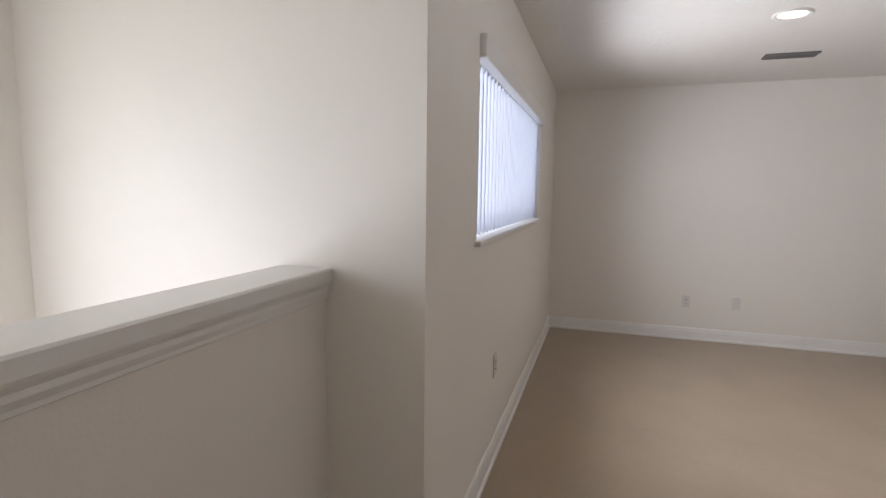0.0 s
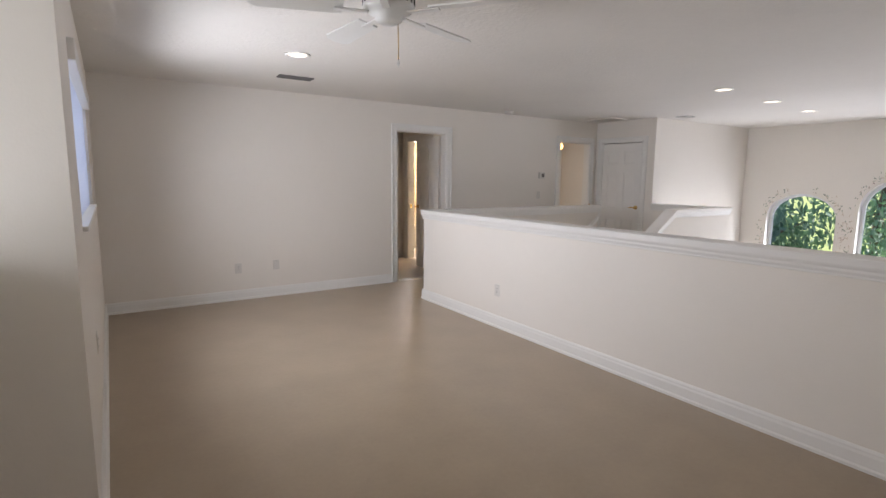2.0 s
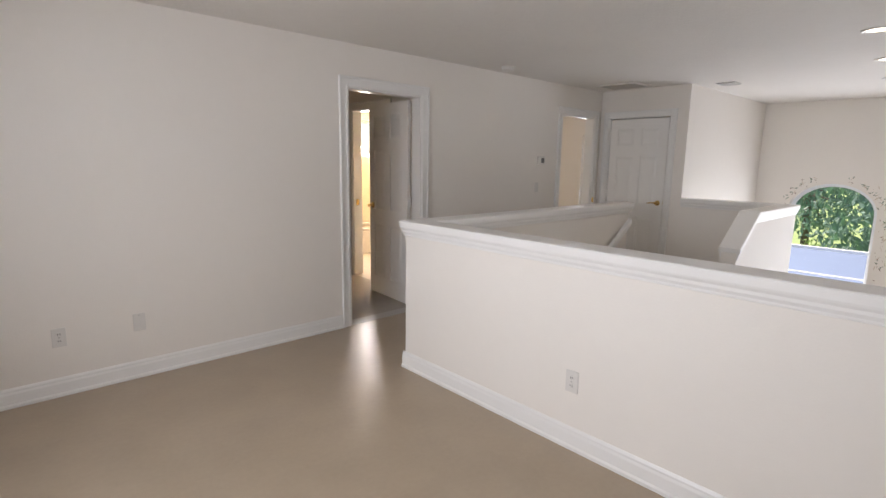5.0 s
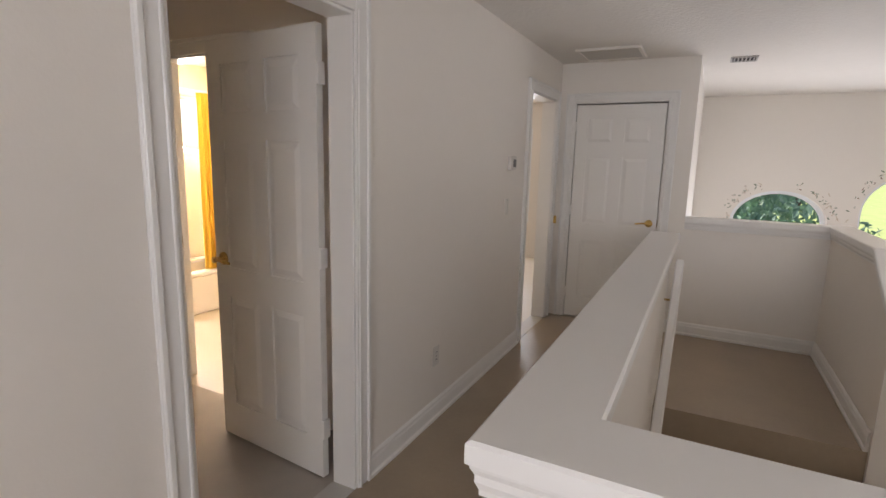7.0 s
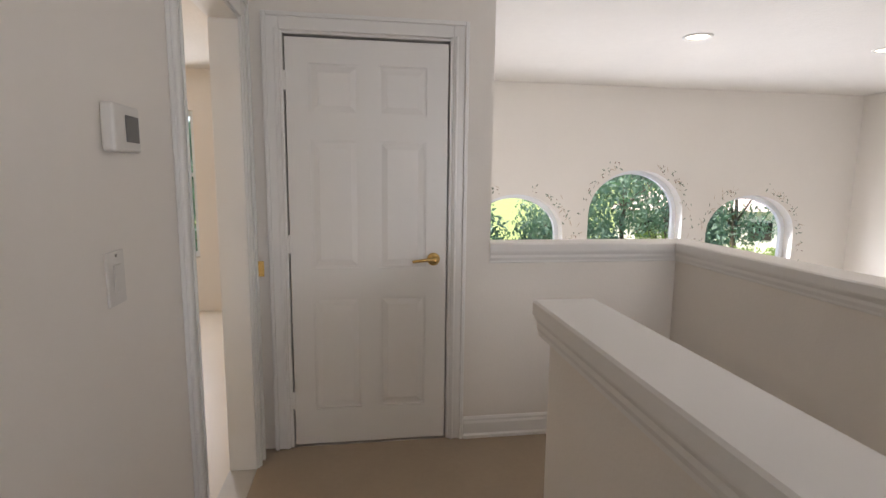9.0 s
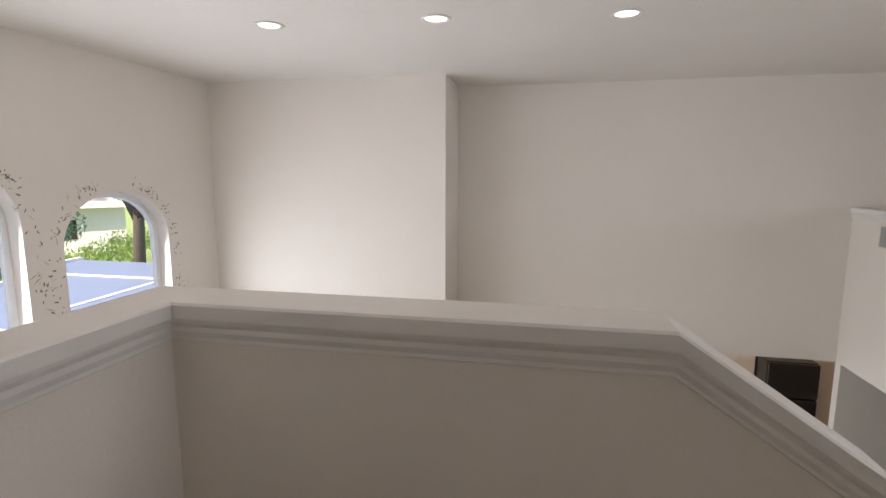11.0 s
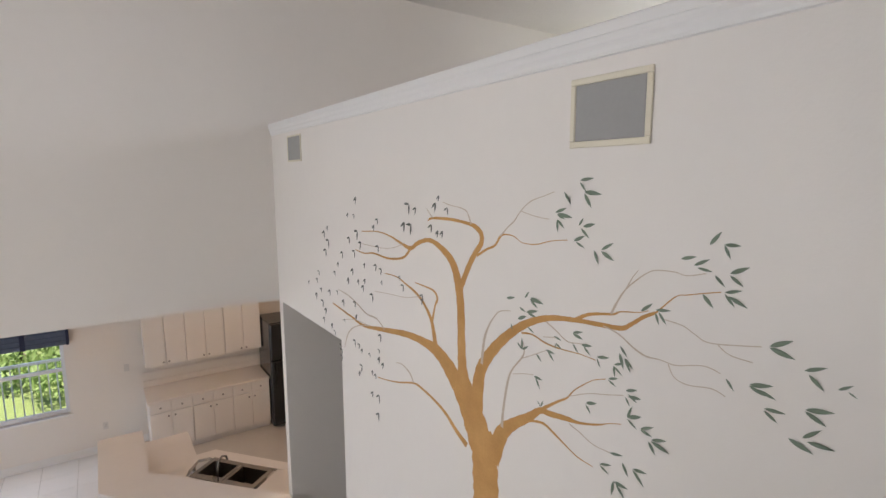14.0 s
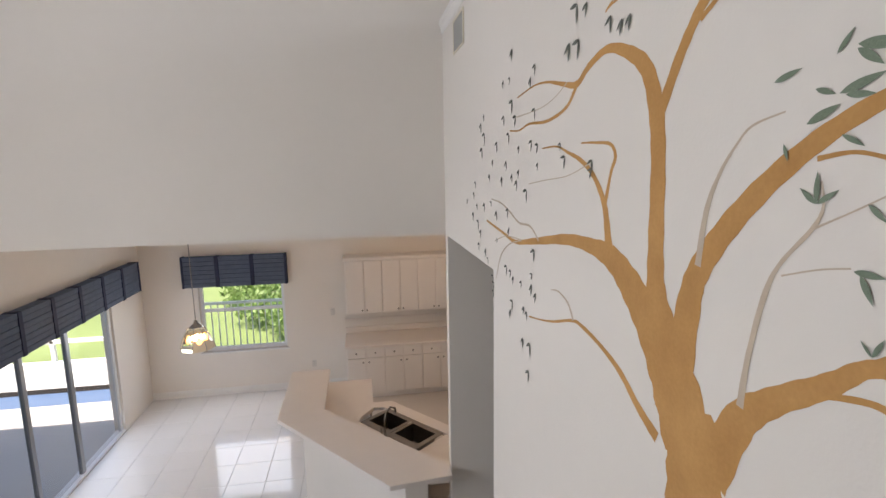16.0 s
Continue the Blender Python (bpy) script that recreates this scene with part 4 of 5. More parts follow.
paint_leaves(((-3.20, -0.130, 0.046, 19), (-3.20, -0.152, 0.032, 302), (-3.19, -0.147, 0.050, 9), (-3.19, -0.139, 0.037, 333), (-3.19, -0.219, 0.048, 66), (-3.19, -0.218, 0.058, 19), (-3.19, -0.223, 0.044, 328), (-3.14, -0.238, 0.053, 26), (-3.14, -0.240, 0.044, 348), (-3.10, -0.258, 0.056, 23), (-3.10, -0.262, 0.065, 347), (-3.11, -0.266, 0.047, 305), (-3.25, -0.373, 0.054, 16), (-3.29, -0.434, 0.052, 19), (-3.29, -0.437, 0.044, 335), (-3.20, -0.384, 0.048, 300), (-3.16, -0.387, 0.053, 8), (-3.16, -0.389, 0.060, 316), (-3.23, -0.467, 0.058, 262), (-3.23, -0.469, 0.058, 0), (-3.22, -0.472, 0.052, 314)))
paint_leaves(((-2.89, 0.018, 0.039, 312), (-2.83, 0.020, 0.060, 15), (-2.83, 0.018, 0.043, 337), (-2.81, 0.015, 0.048, 347), (-2.79, 0.137, 0.060, 27), (-2.79, 0.134, 0.061, 349), (-2.71, 0.098, 0.052, 23), (-2.70, 0.092, 0.048, 318), (-2.64, 0.074, 0.035, 33), (-2.62, 0.076, 0.020, 333), (-2.79, -0.030, 0.052, 2), (-2.79, -0.035, 0.041, 329), (-2.70, 0.002, 0.062, 11), (-2.70, -0.002, 0.051, 336), (-2.70, -0.072, 0.053, 43), (-2.69, -0.077, 0.059, 0), (-2.73, -0.085, 0.059, 344)))
# small hanging leaf pairs: y, z and size
hang_leaves(((-5.25, 0.443, 0.046), (-5.38, 0.333, 0.035), (-5.28, 0.327, 0.029), (-4.95, 0.320, 0.036), (-5.00, 0.282, 0.039), (-4.58, 0.424, 0.050), (-4.51, 0.409, 0.037), (-4.63, 0.323, 0.050), (-4.56, 0.315, 0.050), (-4.29, 0.478, 0.030), (-4.32, 0.442, 0.045), (-4.22, 0.422, 0.032), (-4.36, 0.330, 0.039), (-4.30, 0.306, 0.035), (-4.26, 0.307, 0.035), (-5.75, 0.217, 0.038), (-5.82, 0.175, 0.052), (-5.24, 0.223, 0.053), (-5.37, 0.169, 0.042), (-5.74, 0.113, 0.056), (-5.19, 0.152, 0.046), (-4.95, 0.155, 0.039), (-5.80, 0.039, 0.056), (-5.49, 0.055, 0.045), (-5.29, 0.084, 0.042), (-5.57, -0.026, 0.038), (-5.14, 0.022, 0.033), (-4.98, 0.036, 0.039)))
hang_leaves(((-4.91, 0.018, 0.036), (-5.64, -0.102, 0.037), (-5.33, -0.038, 0.042), (-5.96, -0.151, 0.034), (-6.00, -0.214, 0.038), (-5.40, -0.111, 0.045), (-5.24, -0.098, 0.035), (-5.14, -0.080, 0.035), (-5.17, -0.124, 0.042), (-4.91, -0.052, 0.026), (-6.19, -0.264, 0.036), (-5.92, -0.277, 0.038), (-5.75, -0.261, 0.043), (-5.60, -0.243, 0.030), (-6.02, -0.335, 0.051), (-5.50, -0.285, 0.045), (-5.30, -0.259, 0.042), (-5.04, -0.160, 0.046), (-5.89, -0.377, 0.051), (-5.83, -0.421, 0.051), (-5.88, -0.501, 0.043), (-5.72, -0.510, 0.048), (-5.67, -0.559, 0.034), (-5.28, -0.345, 0.042), (-5.49, -0.423, 0.024), (-5.32, -0.535, 0.045), (-5.25, -0.545, 0.038), (-5.21, -0.563, 0.037)))
hang_leaves(((-5.10, -0.560, 0.028), (-4.96, -0.500, 0.028), (-4.96, -0.545, 0.046), (-4.91, -0.570, 0.042), (-4.94, -0.395, 0.046), (-5.57, -0.634, 0.032), (-5.55, -0.669, 0.040), (-5.55, -0.718, 0.040), (-5.22, -0.685, 0.045), (-5.25, -0.731, 0.045), (-5.06, -0.666, 0.035), (-5.02, -0.678, 0.035), (-5.07, -0.811, 0.042), (-4.98, -0.804, 0.049), (-4.99, -0.930, 0.049), (-4.69, 0.013, 0.027), (-4.65, -0.034, 0.036), (-4.45, -0.049, 0.033), (-4.45, -0.077, 0.028)))


# ---- painted vines round the arched windows ----
def vine(yc, half, top, rise):
    t = thing("vine_mural", (0, 0, 0), "painted leafy vine arching round a window", "mural", "window vines")
    r = random.Random(int(half * 1000 + yc * 77))
    for nm, m, cnt, sz in (("leaf", LEAFM, 60, .02), ("berry", BERRY, 50, .013), ("stem", TWIG, 30, .04)):
        bm = bmesh.new()
        for k in range(cnt):
            s = r.choice((-1, 1))
            u = r.random()
            if u < .5:
                a = r.uniform(.08, 1.25)
                y, z = yc + s * (half + .07) * math.cos(a), top - rise + (rise + .09) * math.sin(a)
            else:
                y, z = yc + s * (half + .09 + r.uniform(-.03, .05)), top - rise - r.uniform(0, .9)
            y, z = y + r.gauss(0, .03), z + r.gauss(0, .03)
            if abs(y - yc) < half + .02 and z < top - rise:
                continue
            w = sz * r.uniform(.6, 1.3)
            q = .2 if nm == "stem" else .55
            a = r.uniform(0, 6.28)
            p = [(w, 0), (0, w * q * .6), (-w, 0), (0, -w * q * .6)]
            bm.faces.new([bm.verts.new((FX - .003 - k * .00003, y + c * math.cos(a) - d * math.sin(a), z + c * math.sin(a) + d * math.cos(a))) for c, d in p])
        tagged(finish(nm, bm, m, t), kind="stuff")


for a in ((-4.97, .57, 1.22, .44), (-3.52, .57, 1.49, .5), (-2.13, .53, 1.21, .42)):
    vine(*a)


# ---- kitchen ----
CT = LF + .915
def knobs(parent, x, y, z):
    lathe("knob", [(.006, 0), (.006, .012), (.014, .018), (.014, .026), (.004, .03)], STEEL, parent, 12, "", (x, y, z), Matrix.Rotation(radians(-90), 4, "X"))


def base_unit(x0, x1):
    t = thing("base_cabinet", (x0, KY, LF), "white laminate base cabinet with drawer and doors", "cabinet", "base cabinets")
    w = x1 - x0
    part("body", (0, .002, .1), (w, 0.68, .875), CAB, t, "", .002)
    part("plinth", (0, .002, 0), (w, .62, .1), CAB, t, "", 0)
    n = 2
    for i in range(n):
        a, b = w * i / n + .006, w * (i + 1) / n - .006
        d = part("drawer", (a, 0.68, .715), (b, .7, .865), CAB, t, "", .004)
        knobs(d, (a + b) / 2, .7, .79)
        d = part("door", (a, 0.68, .115), (b, .7, .70), CAB, t, "", .004)
        knobs(d, b - .04 if i == 0 else a + .04, .7, .64)


def wall_unit(x0, x1, z0=-2.4, z1=-1.52):
    t = thing("wall_cabinet", (x0, KY, z0), "white laminate wall cabinet with two doors", "cabinet", "wall cabinets")
    w, h = x1 - x0, z1 - z0
    part("body", (0, .002, 0), (w, .31, h), CAB, t, "", .002)
    for i in range(2):
        a, b = w * i / 2 + .005, w * (i + 1) / 2 - .005
        d = part("door", (a, .31, .005), (b, .33, h - .005), CAB, t, "", .004)
        knobs(d, b - .035 if i == 0 else a + .035, .33, .06)


for x0, x1 in ((-.82, -.22), (-.22, .38), (.38, .98)):
    base_unit(x0, x1)
for x0, x1 in ((-.82, -.22), (-.22, .37), (.37, .96)):
    wall_unit(x0, x1)
wu = thing("cabinet_crown", (0, 0, 0), "white crown moulding over wall cabinets", "trim")
part("moulding", (-.83, KY + .002, -1.52), (.985, KY + .36, -1.46), CAB, wu, "", .012)
wt = thing("worktop", (0, 0, 0), "pale laminate worktop with upstand", "worktop")
part("top", (-.82, KY + .001, CT - .04), (1.0, KY + .73, CT), TOP, wt, "", .006)
part("upstand", (-.82, KY + .001, CT), (1.0, KY + .022, CT + .1), TOP, wt, "", .003)
part("tile_rail", (-.82, KY + .001, CT + .22), (1.0, KY + .014, CT + .25), TOP, wt, "", .003)
fr = thing("refrigerator", (-.835, KY + .08, LF), "glossy black upright refrigerator beside the cabinets", "refrigerator")
part("body", (-.82, 0, .03), (0, .7, 1.86), BLACK, fr, "", .01)
part("door", (-.82, .705, .05), (-.01, .76, 1.2), BLACK, fr, "", .012)
part("door", (-.82, .705, 1.215), (-.01, .76, 1.85), BLACK, fr, "", .012)
tube("handle", [(-.07, .76, .75), (-.07, .8, .8), (-.07, .8, 1.12), (-.07, .76, 1.17)], .012, BLACK, fr)
# breakfast bar and sink counter
bar = thing("breakfast_bar", (0, 0, 0), "raised angular breakfast bar with pale laminate top", "counter")
prism("top", [(.54, -6.75), (1.61, -8.08), (1.61, -9.33), (1.14, -9.33), (1.145, -8.22), (.02, -6.97), (.02, -6.8)], -2.63, -2.585, TOP, bar, "pale laminate top", .004)
prism("wall", [(.4, -6.98), (1.38, -8.2), (1.38, -9.3), (1.24, -9.3), (1.24, -8.3), (.2, -7.0)], LF, -2.631, WALL, bar)
sc = thing("sink_counter", (0, 0, 0), "low laminate counter behind the bar", "counter")
prism("top_strip", [(1.235, -8.33), (1.235, -9.45), (.62, -9.45), (.62, -8.62), (.76, -8.42), (.9, -8.0), (1.0, -8.06)], CT - .04, CT, TOP, sc)
prism("top_strip", [(.17, -7.10), (1.0, -8.06), (.9, -8.16), (.79, -8.32), (.21, -7.6), (-.11, -7.86), (-.33, -7.63), (.0, -7.10)], CT - .04, CT - .0005, TOP, sc)
prism("top_strip", [(.5, -8.6), (.62, -8.62), (.62, -8.75), (.4, -8.75), (-.4, -7.75), (-.33, -7.63), (-.11, -7.88)], CT - .04, CT - .001, TOP, sc)
prism("body", [(1.2, -8.38), (1.2, -9.4), (.66, -9.4), (.66, -8.72), (.4, -8.72), (-.36, -7.76), (-.3, -7.66), (.1, -7.12)], LF, CT - .3, CAB, sc)
prism("front", [(.66, -8.75), (.66, -9.4), (.64, -9.4), (.64, -8.75)], CT - .3, CT - .04, CAB, sc)

sk = thing("kitchen_sink", (.34, -8.09, CT), "double-bowl stainless steel kitchen sink", "sink")
sk.rotation_euler = (0, 0, radians(-51.7))
for x0, x1 in ((-.41, -.005), (.005, .41)):
    bm = bmesh.new()
    o = [(x0, -.17), (x1, -.17), (x1, .17), (x0, .17)]
    i = [(x0 + .035, -.135), (x1 - .035, -.135), (x1 - .035, .135), (x0 + .035, .135)]
    d = [(x0 + .055, -.115), (x1 - .055, -.115), (x1 - .055, .115), (x0 + .055, .115)]
    rows = [[bm.verts.new((x, y, z)) for x, y in q] for q, z in ((o, .006), (i, .006), (d, -.18))]
    for a, b in zip(rows, rows[1:]):
        for k in range(4):
            bm.faces.new((a[k], a[(k + 1) % 4], b[(k + 1) % 4], b[k]))
    bm.faces.new(rows[-1])
    finish("bowl", bm, STEEL, sk)
    lathe("drain", [(.04, -.178), (.03, -.174), (.001, -.176)], DARK, sk, 16, "", ((x0 + x1) / 2, 0, 0))
for lo, hi in (((-.43, -.2, -.002), (.43, -.168, .007)), ((-.43, .168, -.002), (.43, .215, .007)), ((-.43, -.168, -.002), (-.408, .168, .007)), ((.408, -.168, -.002), (.43, .168, .007))):
    part("rim", lo, hi, STEEL, sk, "", .002)
fa = thing("faucet", (.52, -7.93, CT), "tall chrome gooseneck kitchen faucet", "faucet")
fa.rotation_euler = (0, 0, radians(-51.7))
lathe("base", [(.028, 0), (.028, .01), (.018, .02), (.014, .05)], STEEL, fa, 16)
tube("spout", [(0, 0, .04), (0, 0, .2), (0, -.02, .27), (0, -.08, .3), (0, -.14, .27), (0, -.155, .22)], .011, STEEL, fa, 10)
tube("handle", [(.06, 0, 0), (.06, 0, .05), (.1, -.02, .08)], .009, STEEL, fa, 8)

# ---- dining ----
tiles = bpy.data.objects["floor_lower"]
TM = {}


def tile(x, y, w, d):
    key = (round(w, 3), round(d, 3))
    if key not in TM:
        bm = bmesh.new()
        add_box(bm, (.002, .002, -.012), (w - .002, d - .002, 0), .002)
        bmesh.ops.recalc_face_normals(bm, faces=bm.faces)
        me = bpy.data.meshes.new("tile")
        bm.to_mesh(me)
        bm.free()
        me.materials.append(TILE)
        TM[key] = me
    ob = new("tile", TM[key])
    ob.parent = tiles
    ob.location = (x, y, LF)


S_ = .44
for i in range(7):
    for j in range(16):
        x, y = NX - (i + 1) * S_, KY + j * S_
        if y < -4.6:
            tile(x, y, S_, S_)


def valance(name, a, b, z0, z1, out, label):
    """A box valance of slate-blue fabric with navy bands, from a to b along the wall, standing out from it."""
    t = thing(name, (0, 0, 0), label, "valance", "window valances")
    A, B, O = Vector((*a, 0)), Vector((*b, 0)), Vector((*out, 0))
    L = (B - A).length
    d = (B - A) / L
    q = math.atan2(d.y, d.x)
    m = Matrix.Translation(A) @ Matrix.Rotation(q, 4, "Z")
    s = 1 if Vector((-d.y, d.x, 0)).dot(O) > 0 else -1
    k = O.length
    nf = 7
    for i in range(nf):
        bm = bmesh.new()
        za, zb = z0 + (z1 - z0) * i / nf, z0 + (z1 - z0) * (i + 1) / nf
        y0, y1 = sorted((0, s * (k - .004 * (i % 2) + .006)))
        add_box(bm, (0, y0, za), (L, y1, zb - .003), .004)
        bm.transform(m)
        finish("fold", bm, SLATE, t)
    n = max(3, round(L / .54))
    for i in range(n + 1):
        c = L * i / n
        bm = bmesh.new()
        lo, hi = sorted((0, s * (k + .014)))
        add_box(bm, (max(-.002, c - .03), lo, z0 - .006), (min(L + .002, c + .03), hi, z1 + .004), .003)
        bm.transform(m)
        finish("band", bm, NAVY, t)


valance("valance", (3.48, KY + .001), (1.89, KY + .001), -1.87, -1.38, (0, .12), "slate blue fabric valance with navy bands over the window")
valance("valance", (NX - .001, -11.12), (NX - .001, -7.3), -1.82, -1.38, (-.13, 0), "long slate blue fabric valance over the sliding door")

kw = thing("window_6", (0, 0, 0), "white framed sash window with divided blinds", "window", "", "structure")
for lo, hi in (((1.97, -2.99), (2.02, -1.55)), ((3.25, -2.99), (3.3, -1.55)), ((2.02, -2.99), (3.25, -2.93)), ((2.02, -1.6), (3.25, -1.55)), ((2.02, -2.33), (3.25, -2.28))):
    part("frame", (lo[0], KY - .12, lo[1]), (hi[0], KY - .07, hi[1]), ALU, kw, "", .004)
part("sill", (1.93, KY - .07, -3.015), (3.34, KY + .03, -2.99), TRIM, kw, "", .004)
pane(kw, (2.02, KY - .1, -2.93), (3.25, KY - .095, -1.6))
sd = thing("sliding_door", (0, 0, 0), "aluminium framed sliding glass door to the patio", "sliding door", "", "structure")
for y0, y1, m in ((-10.46, -10.4, ALU), (-9.43, -9.36, ALUG), (-8.6, -8.54, ALUG), (-7.46, -7.4, ALU)):
    part("stile", (NX + .03, y0, LF + .03), (NX + .08, y1, -1.5), m, sd, "", .004)
part("track", (NX + .005, -10.46, LF), (NX + .13, -7.4, LF + .03), ALU, sd, "", .003)
part("head", (NX + .03, -10.4, -1.56), (NX + .08, -7.46, -1.5), ALU, sd, "", .003)
for y0, y1 in ((-10.4, -9.43), (-9.36, -8.6), (-8.54, -7.46)):
    pane(sd, (NX + .05, y0, LF + .03), (NX + .056, y1, -1.56))

pl = thing("pendant_lamp", (2.72, -9.4, HD), "glass bell pendant lamp with lit bulbs", "pendant lamp")
lathe("ceiling_cup", [(.06, 0), (.055, -.02), (.01, -.03)], BRASS, pl)
tube("chain", [(0, 0, -.03), (0, 0, -1.28)], .006, STEEL, pl, 6)
lathe("cap", [(.015, -1.25), (.03, -1.29), (.07, -1.32), (.075, -1.335)], STEEL, pl)
bm = bmesh.new()
prof = [(.075, -1.33), (.11, -1.36), (.16, -1.46), (.2, -1.56), (.205, -1.6)]
rings = [[bm.verts.new((r * math.cos(math.pi * k / 4), r * math.sin(math.pi * k / 4), z)) for k in range(8)] for r, z in prof]
for a, b in zip(rings, rings[1:]):
    for k in range(8):
        bm.faces.new((a[k], a[(k + 1) % 8], b[(k + 1) % 8], b[k]))
gs = finish("shade", bm, GLASS2, pl, "faceted glass shade with the bulbs' amber glow in its tint")
gs.visible_shadow = False
for k in range(8):
    tube("rib", [(r * math.cos(math.pi * k / 4), r * math.sin(math.pi * k / 4), z) for r, z in prof], .004, STEEL, pl, 5)
for k in range(3):
    a = 2.1 * k
    lathe("bulb", [(.012, .05), (.03, .02), (.034, -.01), (.02, -.04), (.002, -.048)], BULBG, pl, 12, "glowing bulb", (.075 * math.cos(a), .075 * math.sin(a), -1.5))

# ---- bathroom and bedroom ----
tub = thing("bathtub", (0, 0, 0), "white built-in bathtub by the window", "bathtub")
part("apron", (1.31, 2.83, 0), (3.04, 2.9, .36), TUBM, tub, "", .012, 2)
part("rim", (1.31, 2.82, .36), (3.04, 2.93, .4), TUBM, tub, "", .015, 2)
part("rim", (1.31, 3.4, .36), (3.04, 3.499, .4), TUBM, tub, "", .01, 2)
part("floor", (1.31, 2.9, .08), (3.04, 3.4, .12), TUBM, tub, "", 0)
cr = thing("curtain_rod", (0, 0, 0), "white shower curtain rod", "curtain rod")
tube("rod", [(1.3, 2.86, 2.04), (3.05, 2.86, 2.04)], .012, TRIM, cr)
cu = thing("shower_curtain", (2.34, 2.86, 0), "bunched yellow shower curtain hanging from the rod", "curtain")
bm = bmesh.new()
n = 60
rows = [[bm.verts.new((.26 * i / n * (1 - .25 * z / 2), .04 * math.sin(i * .75 + .2 * z) * (1 - .2 * z), z)) for i in range(n + 1)] for z in (.41, .8, 1.2, 1.6, 2.03)]
for a, b in zip(rows, rows[1:]):
    for i in range(n):
        bm.faces.new((a[i], a[i + 1], b[i + 1], b[i]))
ob = finish("cloth", bm, YELLOW, cu, "", True)
sol = ob.modifiers.new("thickness", "SOLIDIFY")
sol.thickness = .004
bwin = thing("window_7", (0, 0, 0), "small high bathroom window", "window", "", "structure")
for lo, hi in (((2.44, 1.5), (2.48, 2.07)), ((2.94, 1.5), (2.98, 2.07)), ((2.48, 1.5), (2.94, 1.54)), ((2.48, 2.03), (2.94, 2.07))):
    part("frame", (lo[0], 3.53, lo[1]), (hi[0], 3.57, hi[1]), ALU, bwin)
pane(bwin, (2.48, 3.545, 1.54), (2.94, 3.55, 2.03))
rw = thing("window_8", (0, 0, 0), "white framed bedroom window", "window", "", "structure")
for lo, hi in (((1.15, .55), (1.2, 2.0)), ((2.0, .55), (2.05, 2.0)), ((1.2, .55), (2.0, .6)), ((1.2, 1.95), (2.0, 2.0)), ((1.2, 1.36), (2.0, 1.4))):
    part("frame", (FX + .08, *lo), (FX + .13, *hi), ALU, rw)
pane(rw, (FX + .1, 1.2, .6), (FX + .105, 2.0, 1.95))

# ---- outside ----
G = LF - .15
structure("ground", [((-900, -900, G - .5), (900, 900, G))], LAWN, "green lawn reaching the horizon", "ground")
structure("patio", [((NX + .15, -12.3, G), (8.2, BN - .15, LF - .02)), ((FX + .2, BN - .15, G), (12.6, 3, LF - .02))], ASPH, "blue-grey patio floor", "pavement")
structure("patio_wall", [((NX + .15, -12.3, LF - .02), (8.2, -12.15, LF + .5)), ((8.05, -12.15, LF - .02), (8.2, -6.5, LF + .5))], WHITEX, "low white patio wall", "wall")
pr = thing("patio_rail", (0, 0, 0), "white screen enclosure rail and posts", "railing")
part("rail", (NX + .15, -12.27, LF + .83), (8.2, -12.2, LF + .89), WHITEX, pr)
part("rail", (8.09, -12.2, LF + .83), (8.16, -6.5, LF + .89), WHITEX, pr)
for x in (5.9, 8.12):
    part("post", (x, -12.27, LF + .5), (x + .06, -12.2, -.9), WHITEX, pr)
part("base_strip", (NX + .15, -12.149, LF - .02), (8.05, -12.13, LF + .06), DARK, pr, "dark base strip", .002)
structure("fence", [((-9, -30, G), (16, -29.9, G + 1.8))], FENCE, "red-brown boundary fence", "fence")


structure("patio_roof", [((FX + .2, -11.9, -.9), (14.1, 3, -.8))], ROOFX, "flat blue-grey patio roof below the windows", "roof")
for y in (-10.2, -6.6, -3.0, .6):
    structure("roof_seam", [((FX + .25, y, -.8), (14.1, y + .07, -.775))], WHITEX, "white roof seam", "trim")
structure("roof_edge", [((14.1, -11.9, -.92), (14.22, 3, -.72))], WHITEX, "white roof edge", "trim")
structure("roof_seam", [((10.4, -11.9, -.799), (10.48, 3, -.78))], WHITEX, "white roof seam", "trim")


def foliage(bm, c, r, n, size, rg, flat=.8):
    for _ in range(n):
        v = Vector((rg.gauss(0, 1), rg.gauss(0, 1), rg.gauss(0, 1))).normalized() * (rg.random() ** .4)
        p = Vector(c) + Vector((v.x * r, v.y * r, v.z * r * flat))
        e = Euler((rg.uniform(0, 6), rg.uniform(0, 6), rg.uniform(0, 6))).to_matrix()
        s = size * rg.uniform(.6, 1.4)
        bm.faces.new([bm.verts.new(p + e @ Vector(q)) for q in ((s, 0, 0), (.2 * s, .38 * s, .1 * s), (-.8 * s, 0, 0), (.2 * s, -.38 * s, .1 * s))])


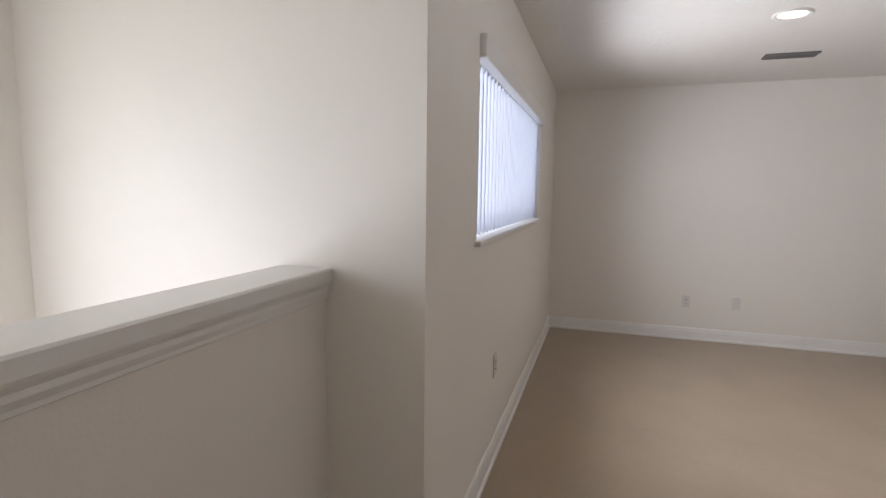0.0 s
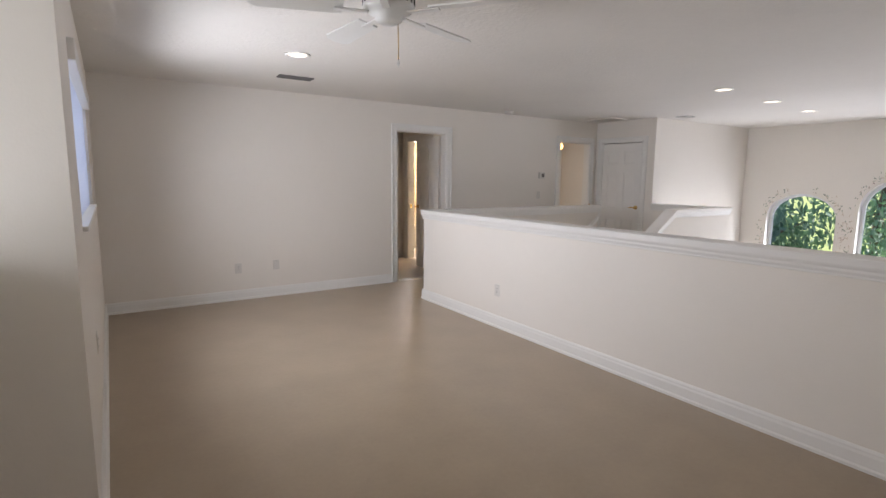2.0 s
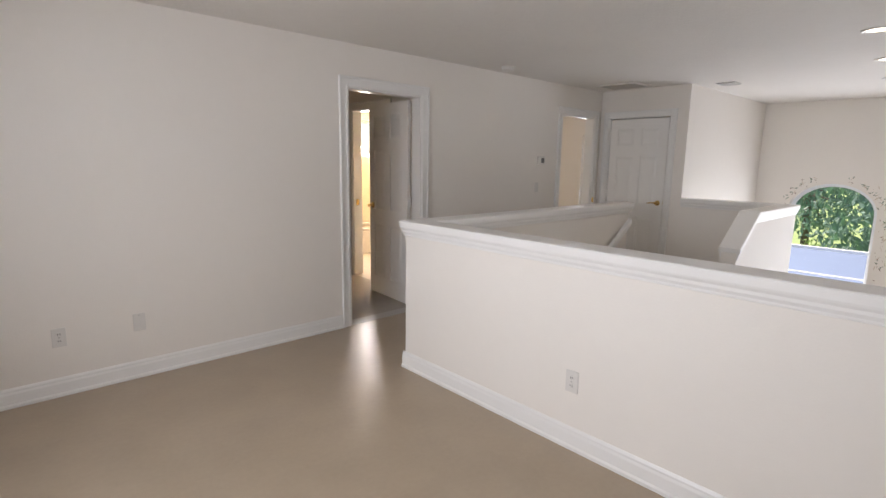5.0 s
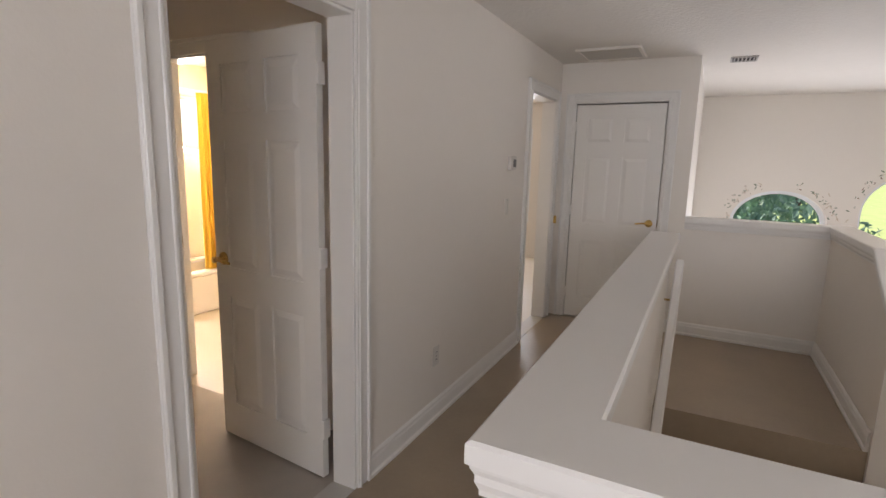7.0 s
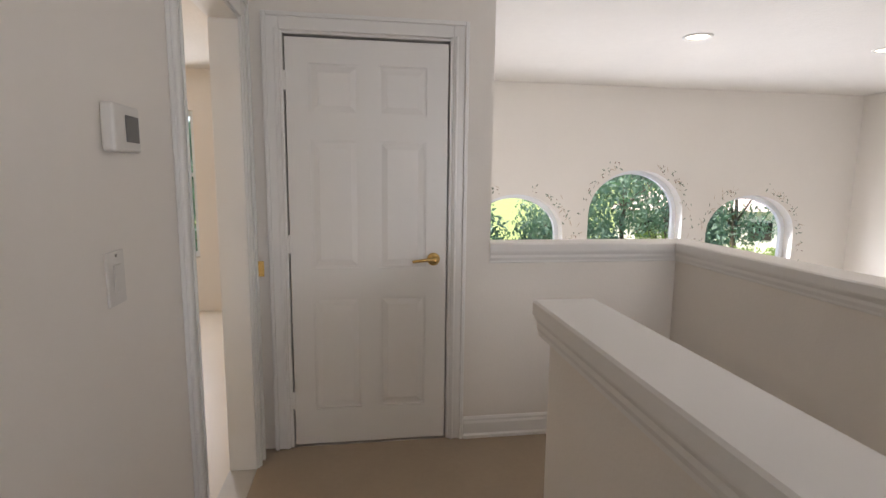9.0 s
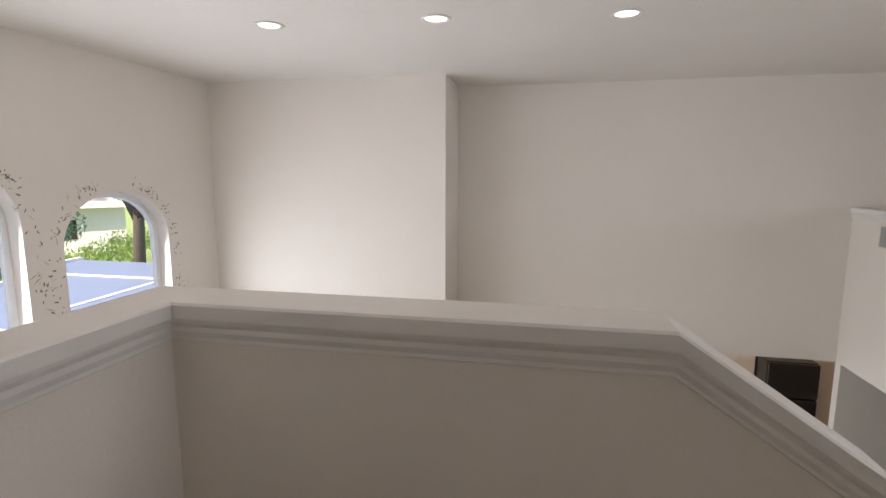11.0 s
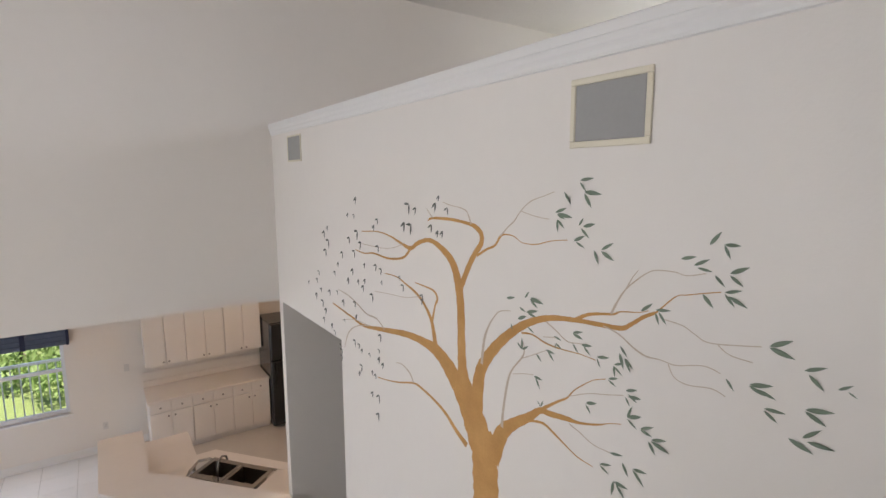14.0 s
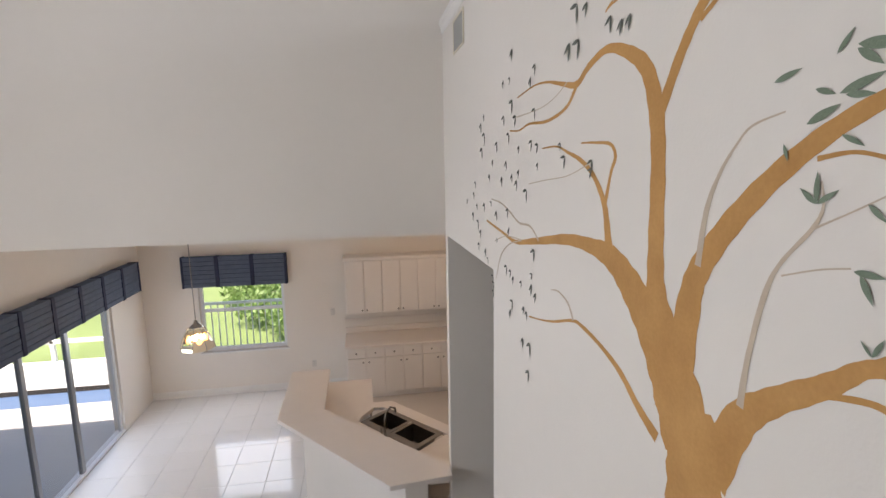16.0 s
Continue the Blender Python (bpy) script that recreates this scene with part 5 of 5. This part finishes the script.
def tree(x, y, h, r, seed, m=None, n=1500, size=.2, low=.25):
    rg = random.Random(seed)
    t = thing("tree", (x, y, G), "leafy green broadleaf tree with a dark trunk", "tree", "garden trees")
    bend = rg.uniform(-.5, .5)
    tube("trunk", [(0, 0, -.1), (bend * .3, .1, h * .25), (bend * .6, -.1, h * .5), (bend, 0, h * .8)], [.22, .17, .12, .05], TRUNKM, t, 9)
    bm = bmesh.new()
    for k in range(9):
        a, f = rg.uniform(0, 6.3), rg.uniform(.3, 1)
        c = (bend * .5 + r * .7 * f * math.cos(a), r * .7 * f * math.sin(a), h * rg.uniform(low, .95))
        tube("limb", [(bend * .5, 0, h * .35), (c[0] * .5, c[1] * .5, (h * .35 + c[2]) / 2), c], [.09, .05, .02], TRUNKM, t, 6)
        foliage(bm, c, r * rg.uniform(.4, .62), n // 9, size, rg)
    finish("crown", bm, m or LEAFA, t)


def shrub(x, y, r, seed, m=None, n=700, size=.13):
    rg = random.Random(seed)
    t = thing("shrub", (x, y, G), "bushy green garden shrub", "shrub", "garden shrubs")
    bm = bmesh.new()
    for k in range(5):
        a = rg.uniform(0, 6.3)
        foliage(bm, (r * .5 * math.cos(a), r * .5 * math.sin(a), r * rg.uniform(.4, .9)), r * .55, n // 5, size, rg)
    finish("crown", bm, m or LEAFB, t)
    tube("stem", [(0, 0, -.05), (0, 0, r * .8)], .05, TRUNKM, t, 6)


for i, (x, y, h, r) in enumerate(((17, 3.5, 8.5, 3.2), (20, -1.5, 8, 3.4), (27, -5, 8, 3.4), (28, -11, 6.5, 3), (16, 8, 9, 3.6), (30, 3, 11, 4.2), (26, 9, 11, 4), (34, -20, 8, 4), (33, -3, 9, 3.6), (12.5, 2.2, 7, 1.6), (29, -24, 7, 3.2), (33, -31, 8, 3.6), (26, -19, 5.5, 2.2), (31, -12.5, 10.5, 4), (33, -16.5, 10, 3.8), (27, -1.5, 9.5, 3.6))):
    tree(x, y, h, r, 10 + i, None, 3800, .17, .2)
for i, (x, y, r) in enumerate(((25.5, -9, 1.3), (26, -12.5, 1.4), (25.6, -6.5, 1.2), (25.5, -3.4, 1.3), (27.5, -15.5, 1.6), (25.4, -.5, 1.4), (24.9, 2, 1.5), (31, -18, 1.8), (22.5, -14, 1.4), (23.5, -17, 1.5), (24, -20.5, 1.6), (24.5, -24, 1.7), (26, -28, 1.8), (22.2, 4.5, 1.5), (22, -11, 1.3))):
    shrub(x, y, r, 40 + i)
for i, (x, y, h, r) in enumerate(((-12, -8.5, 7.5, 3.2), (-12.6, -5.6, 8.5, 3.4), (-13, -2.5, 8, 3.4), (-17, -12, 9, 4), (-18, -6, 9.5, 4.2), (-11.5, -13, 7, 3), (-16, 1, 9, 4))):
    tree(x, y, h, r, 70 + i, LEAFC, 9000, .15, .1)
for i, (x, y, r) in enumerate(((1.5, -16.5, 1.5), (3.2, -18, 1.5), (.3, -15.5, 1.2), (4.4, -24, 1.4), (2.2, -21, 1.2))):
    shrub(x, y, r, 90 + i, None, 1200, .11)
tree(13.6, -13.4, 11, 2.4, 33, None, 2600, .17, .62)
nb = thing("neighbour_house", (38, -28, G), "pale neighbouring house with a pinkish white hip roof", "house")
nb.rotation_euler = (0, 0, radians(-38))
part("wall", (-4, -8, 0), (4, 8, 3.2), WHITEX, nb)
bm = bmesh.new()
eave = [bm.verts.new(p) for p in ((-4.6, -8.6, 3.1), (4.6, -8.6, 3.1), (4.6, 8.6, 3.1), (-4.6, 8.6, 3.1))]
ridge = [bm.verts.new(p) for p in ((0, -4, 5.4), (0, 4, 5.4))]
for f_ in ((eave[0], eave[1], ridge[0]), (eave[2], eave[3], ridge[1]), (eave[1], eave[2], ridge[1], ridge[0]), (eave[3], eave[0], ridge[0], ridge[1]), tuple(reversed(eave))):
    bm.faces.new(f_)
finish("roof", bm, ROOFP, nb, "pale hip roof")
for y in (-5, -1.5, 2, 5):
    part("window", (-4.04, y, 1.0), (-4.0, y + 1.5, 2.3), DARK, nb)

bl = thing("bedroom_lamp", (4.58, 1.4, ZC), "lit globe lamp hanging in the bedroom", "ceiling lamp")
tube("rod", [(0, 0, 0), (0, 0, -.25)], .012, FANM, bl, 8)
lathe("globe", [(.03, -.24), (.05, -.27), (.06, -.31), (.045, -.35), (.01, -.37)], BULBG, bl, 20, "glowing globe")
bulb("bedroom_bulb", (4.58, 1.4, ZC - .5), 2.5, (1, .72, .42), .08)

pf = thing("picket_railing", (0, 0, 0), "white picket railing outside the kitchen window", "railing")
part("rail", (1.4, KY - 1.33, -2.52), (4.6, KY - 1.29, -2.47), WHITEX, pf)
part("rail", (1.4, KY - 1.33, LF), (4.6, KY - 1.29, LF + .06), WHITEX, pf)
for i in range(26):
    part("picket", (1.45 + i * .12, KY - 1.32, LF + .06), (1.468 + i * .12, KY - 1.30, -2.52), WHITEX, pf, "", 0)
for i, (x, y, r) in enumerate(((2.0, -14.6, .9), (.9, -14.2, .8), (2.9, -16, 1.0))):
    shrub(x, y, r, 120 + i, None, 900, .09)

for nm, a, b in (("door_sill_bath", D1a, D1b), ("door_sill_bedroom", D2a, D2b)):
    structure(nm, [((a + .015, -.002, -.004), (b - .015, .122, .004))], VENTL, "grey metal door threshold strip", "threshold", .002)
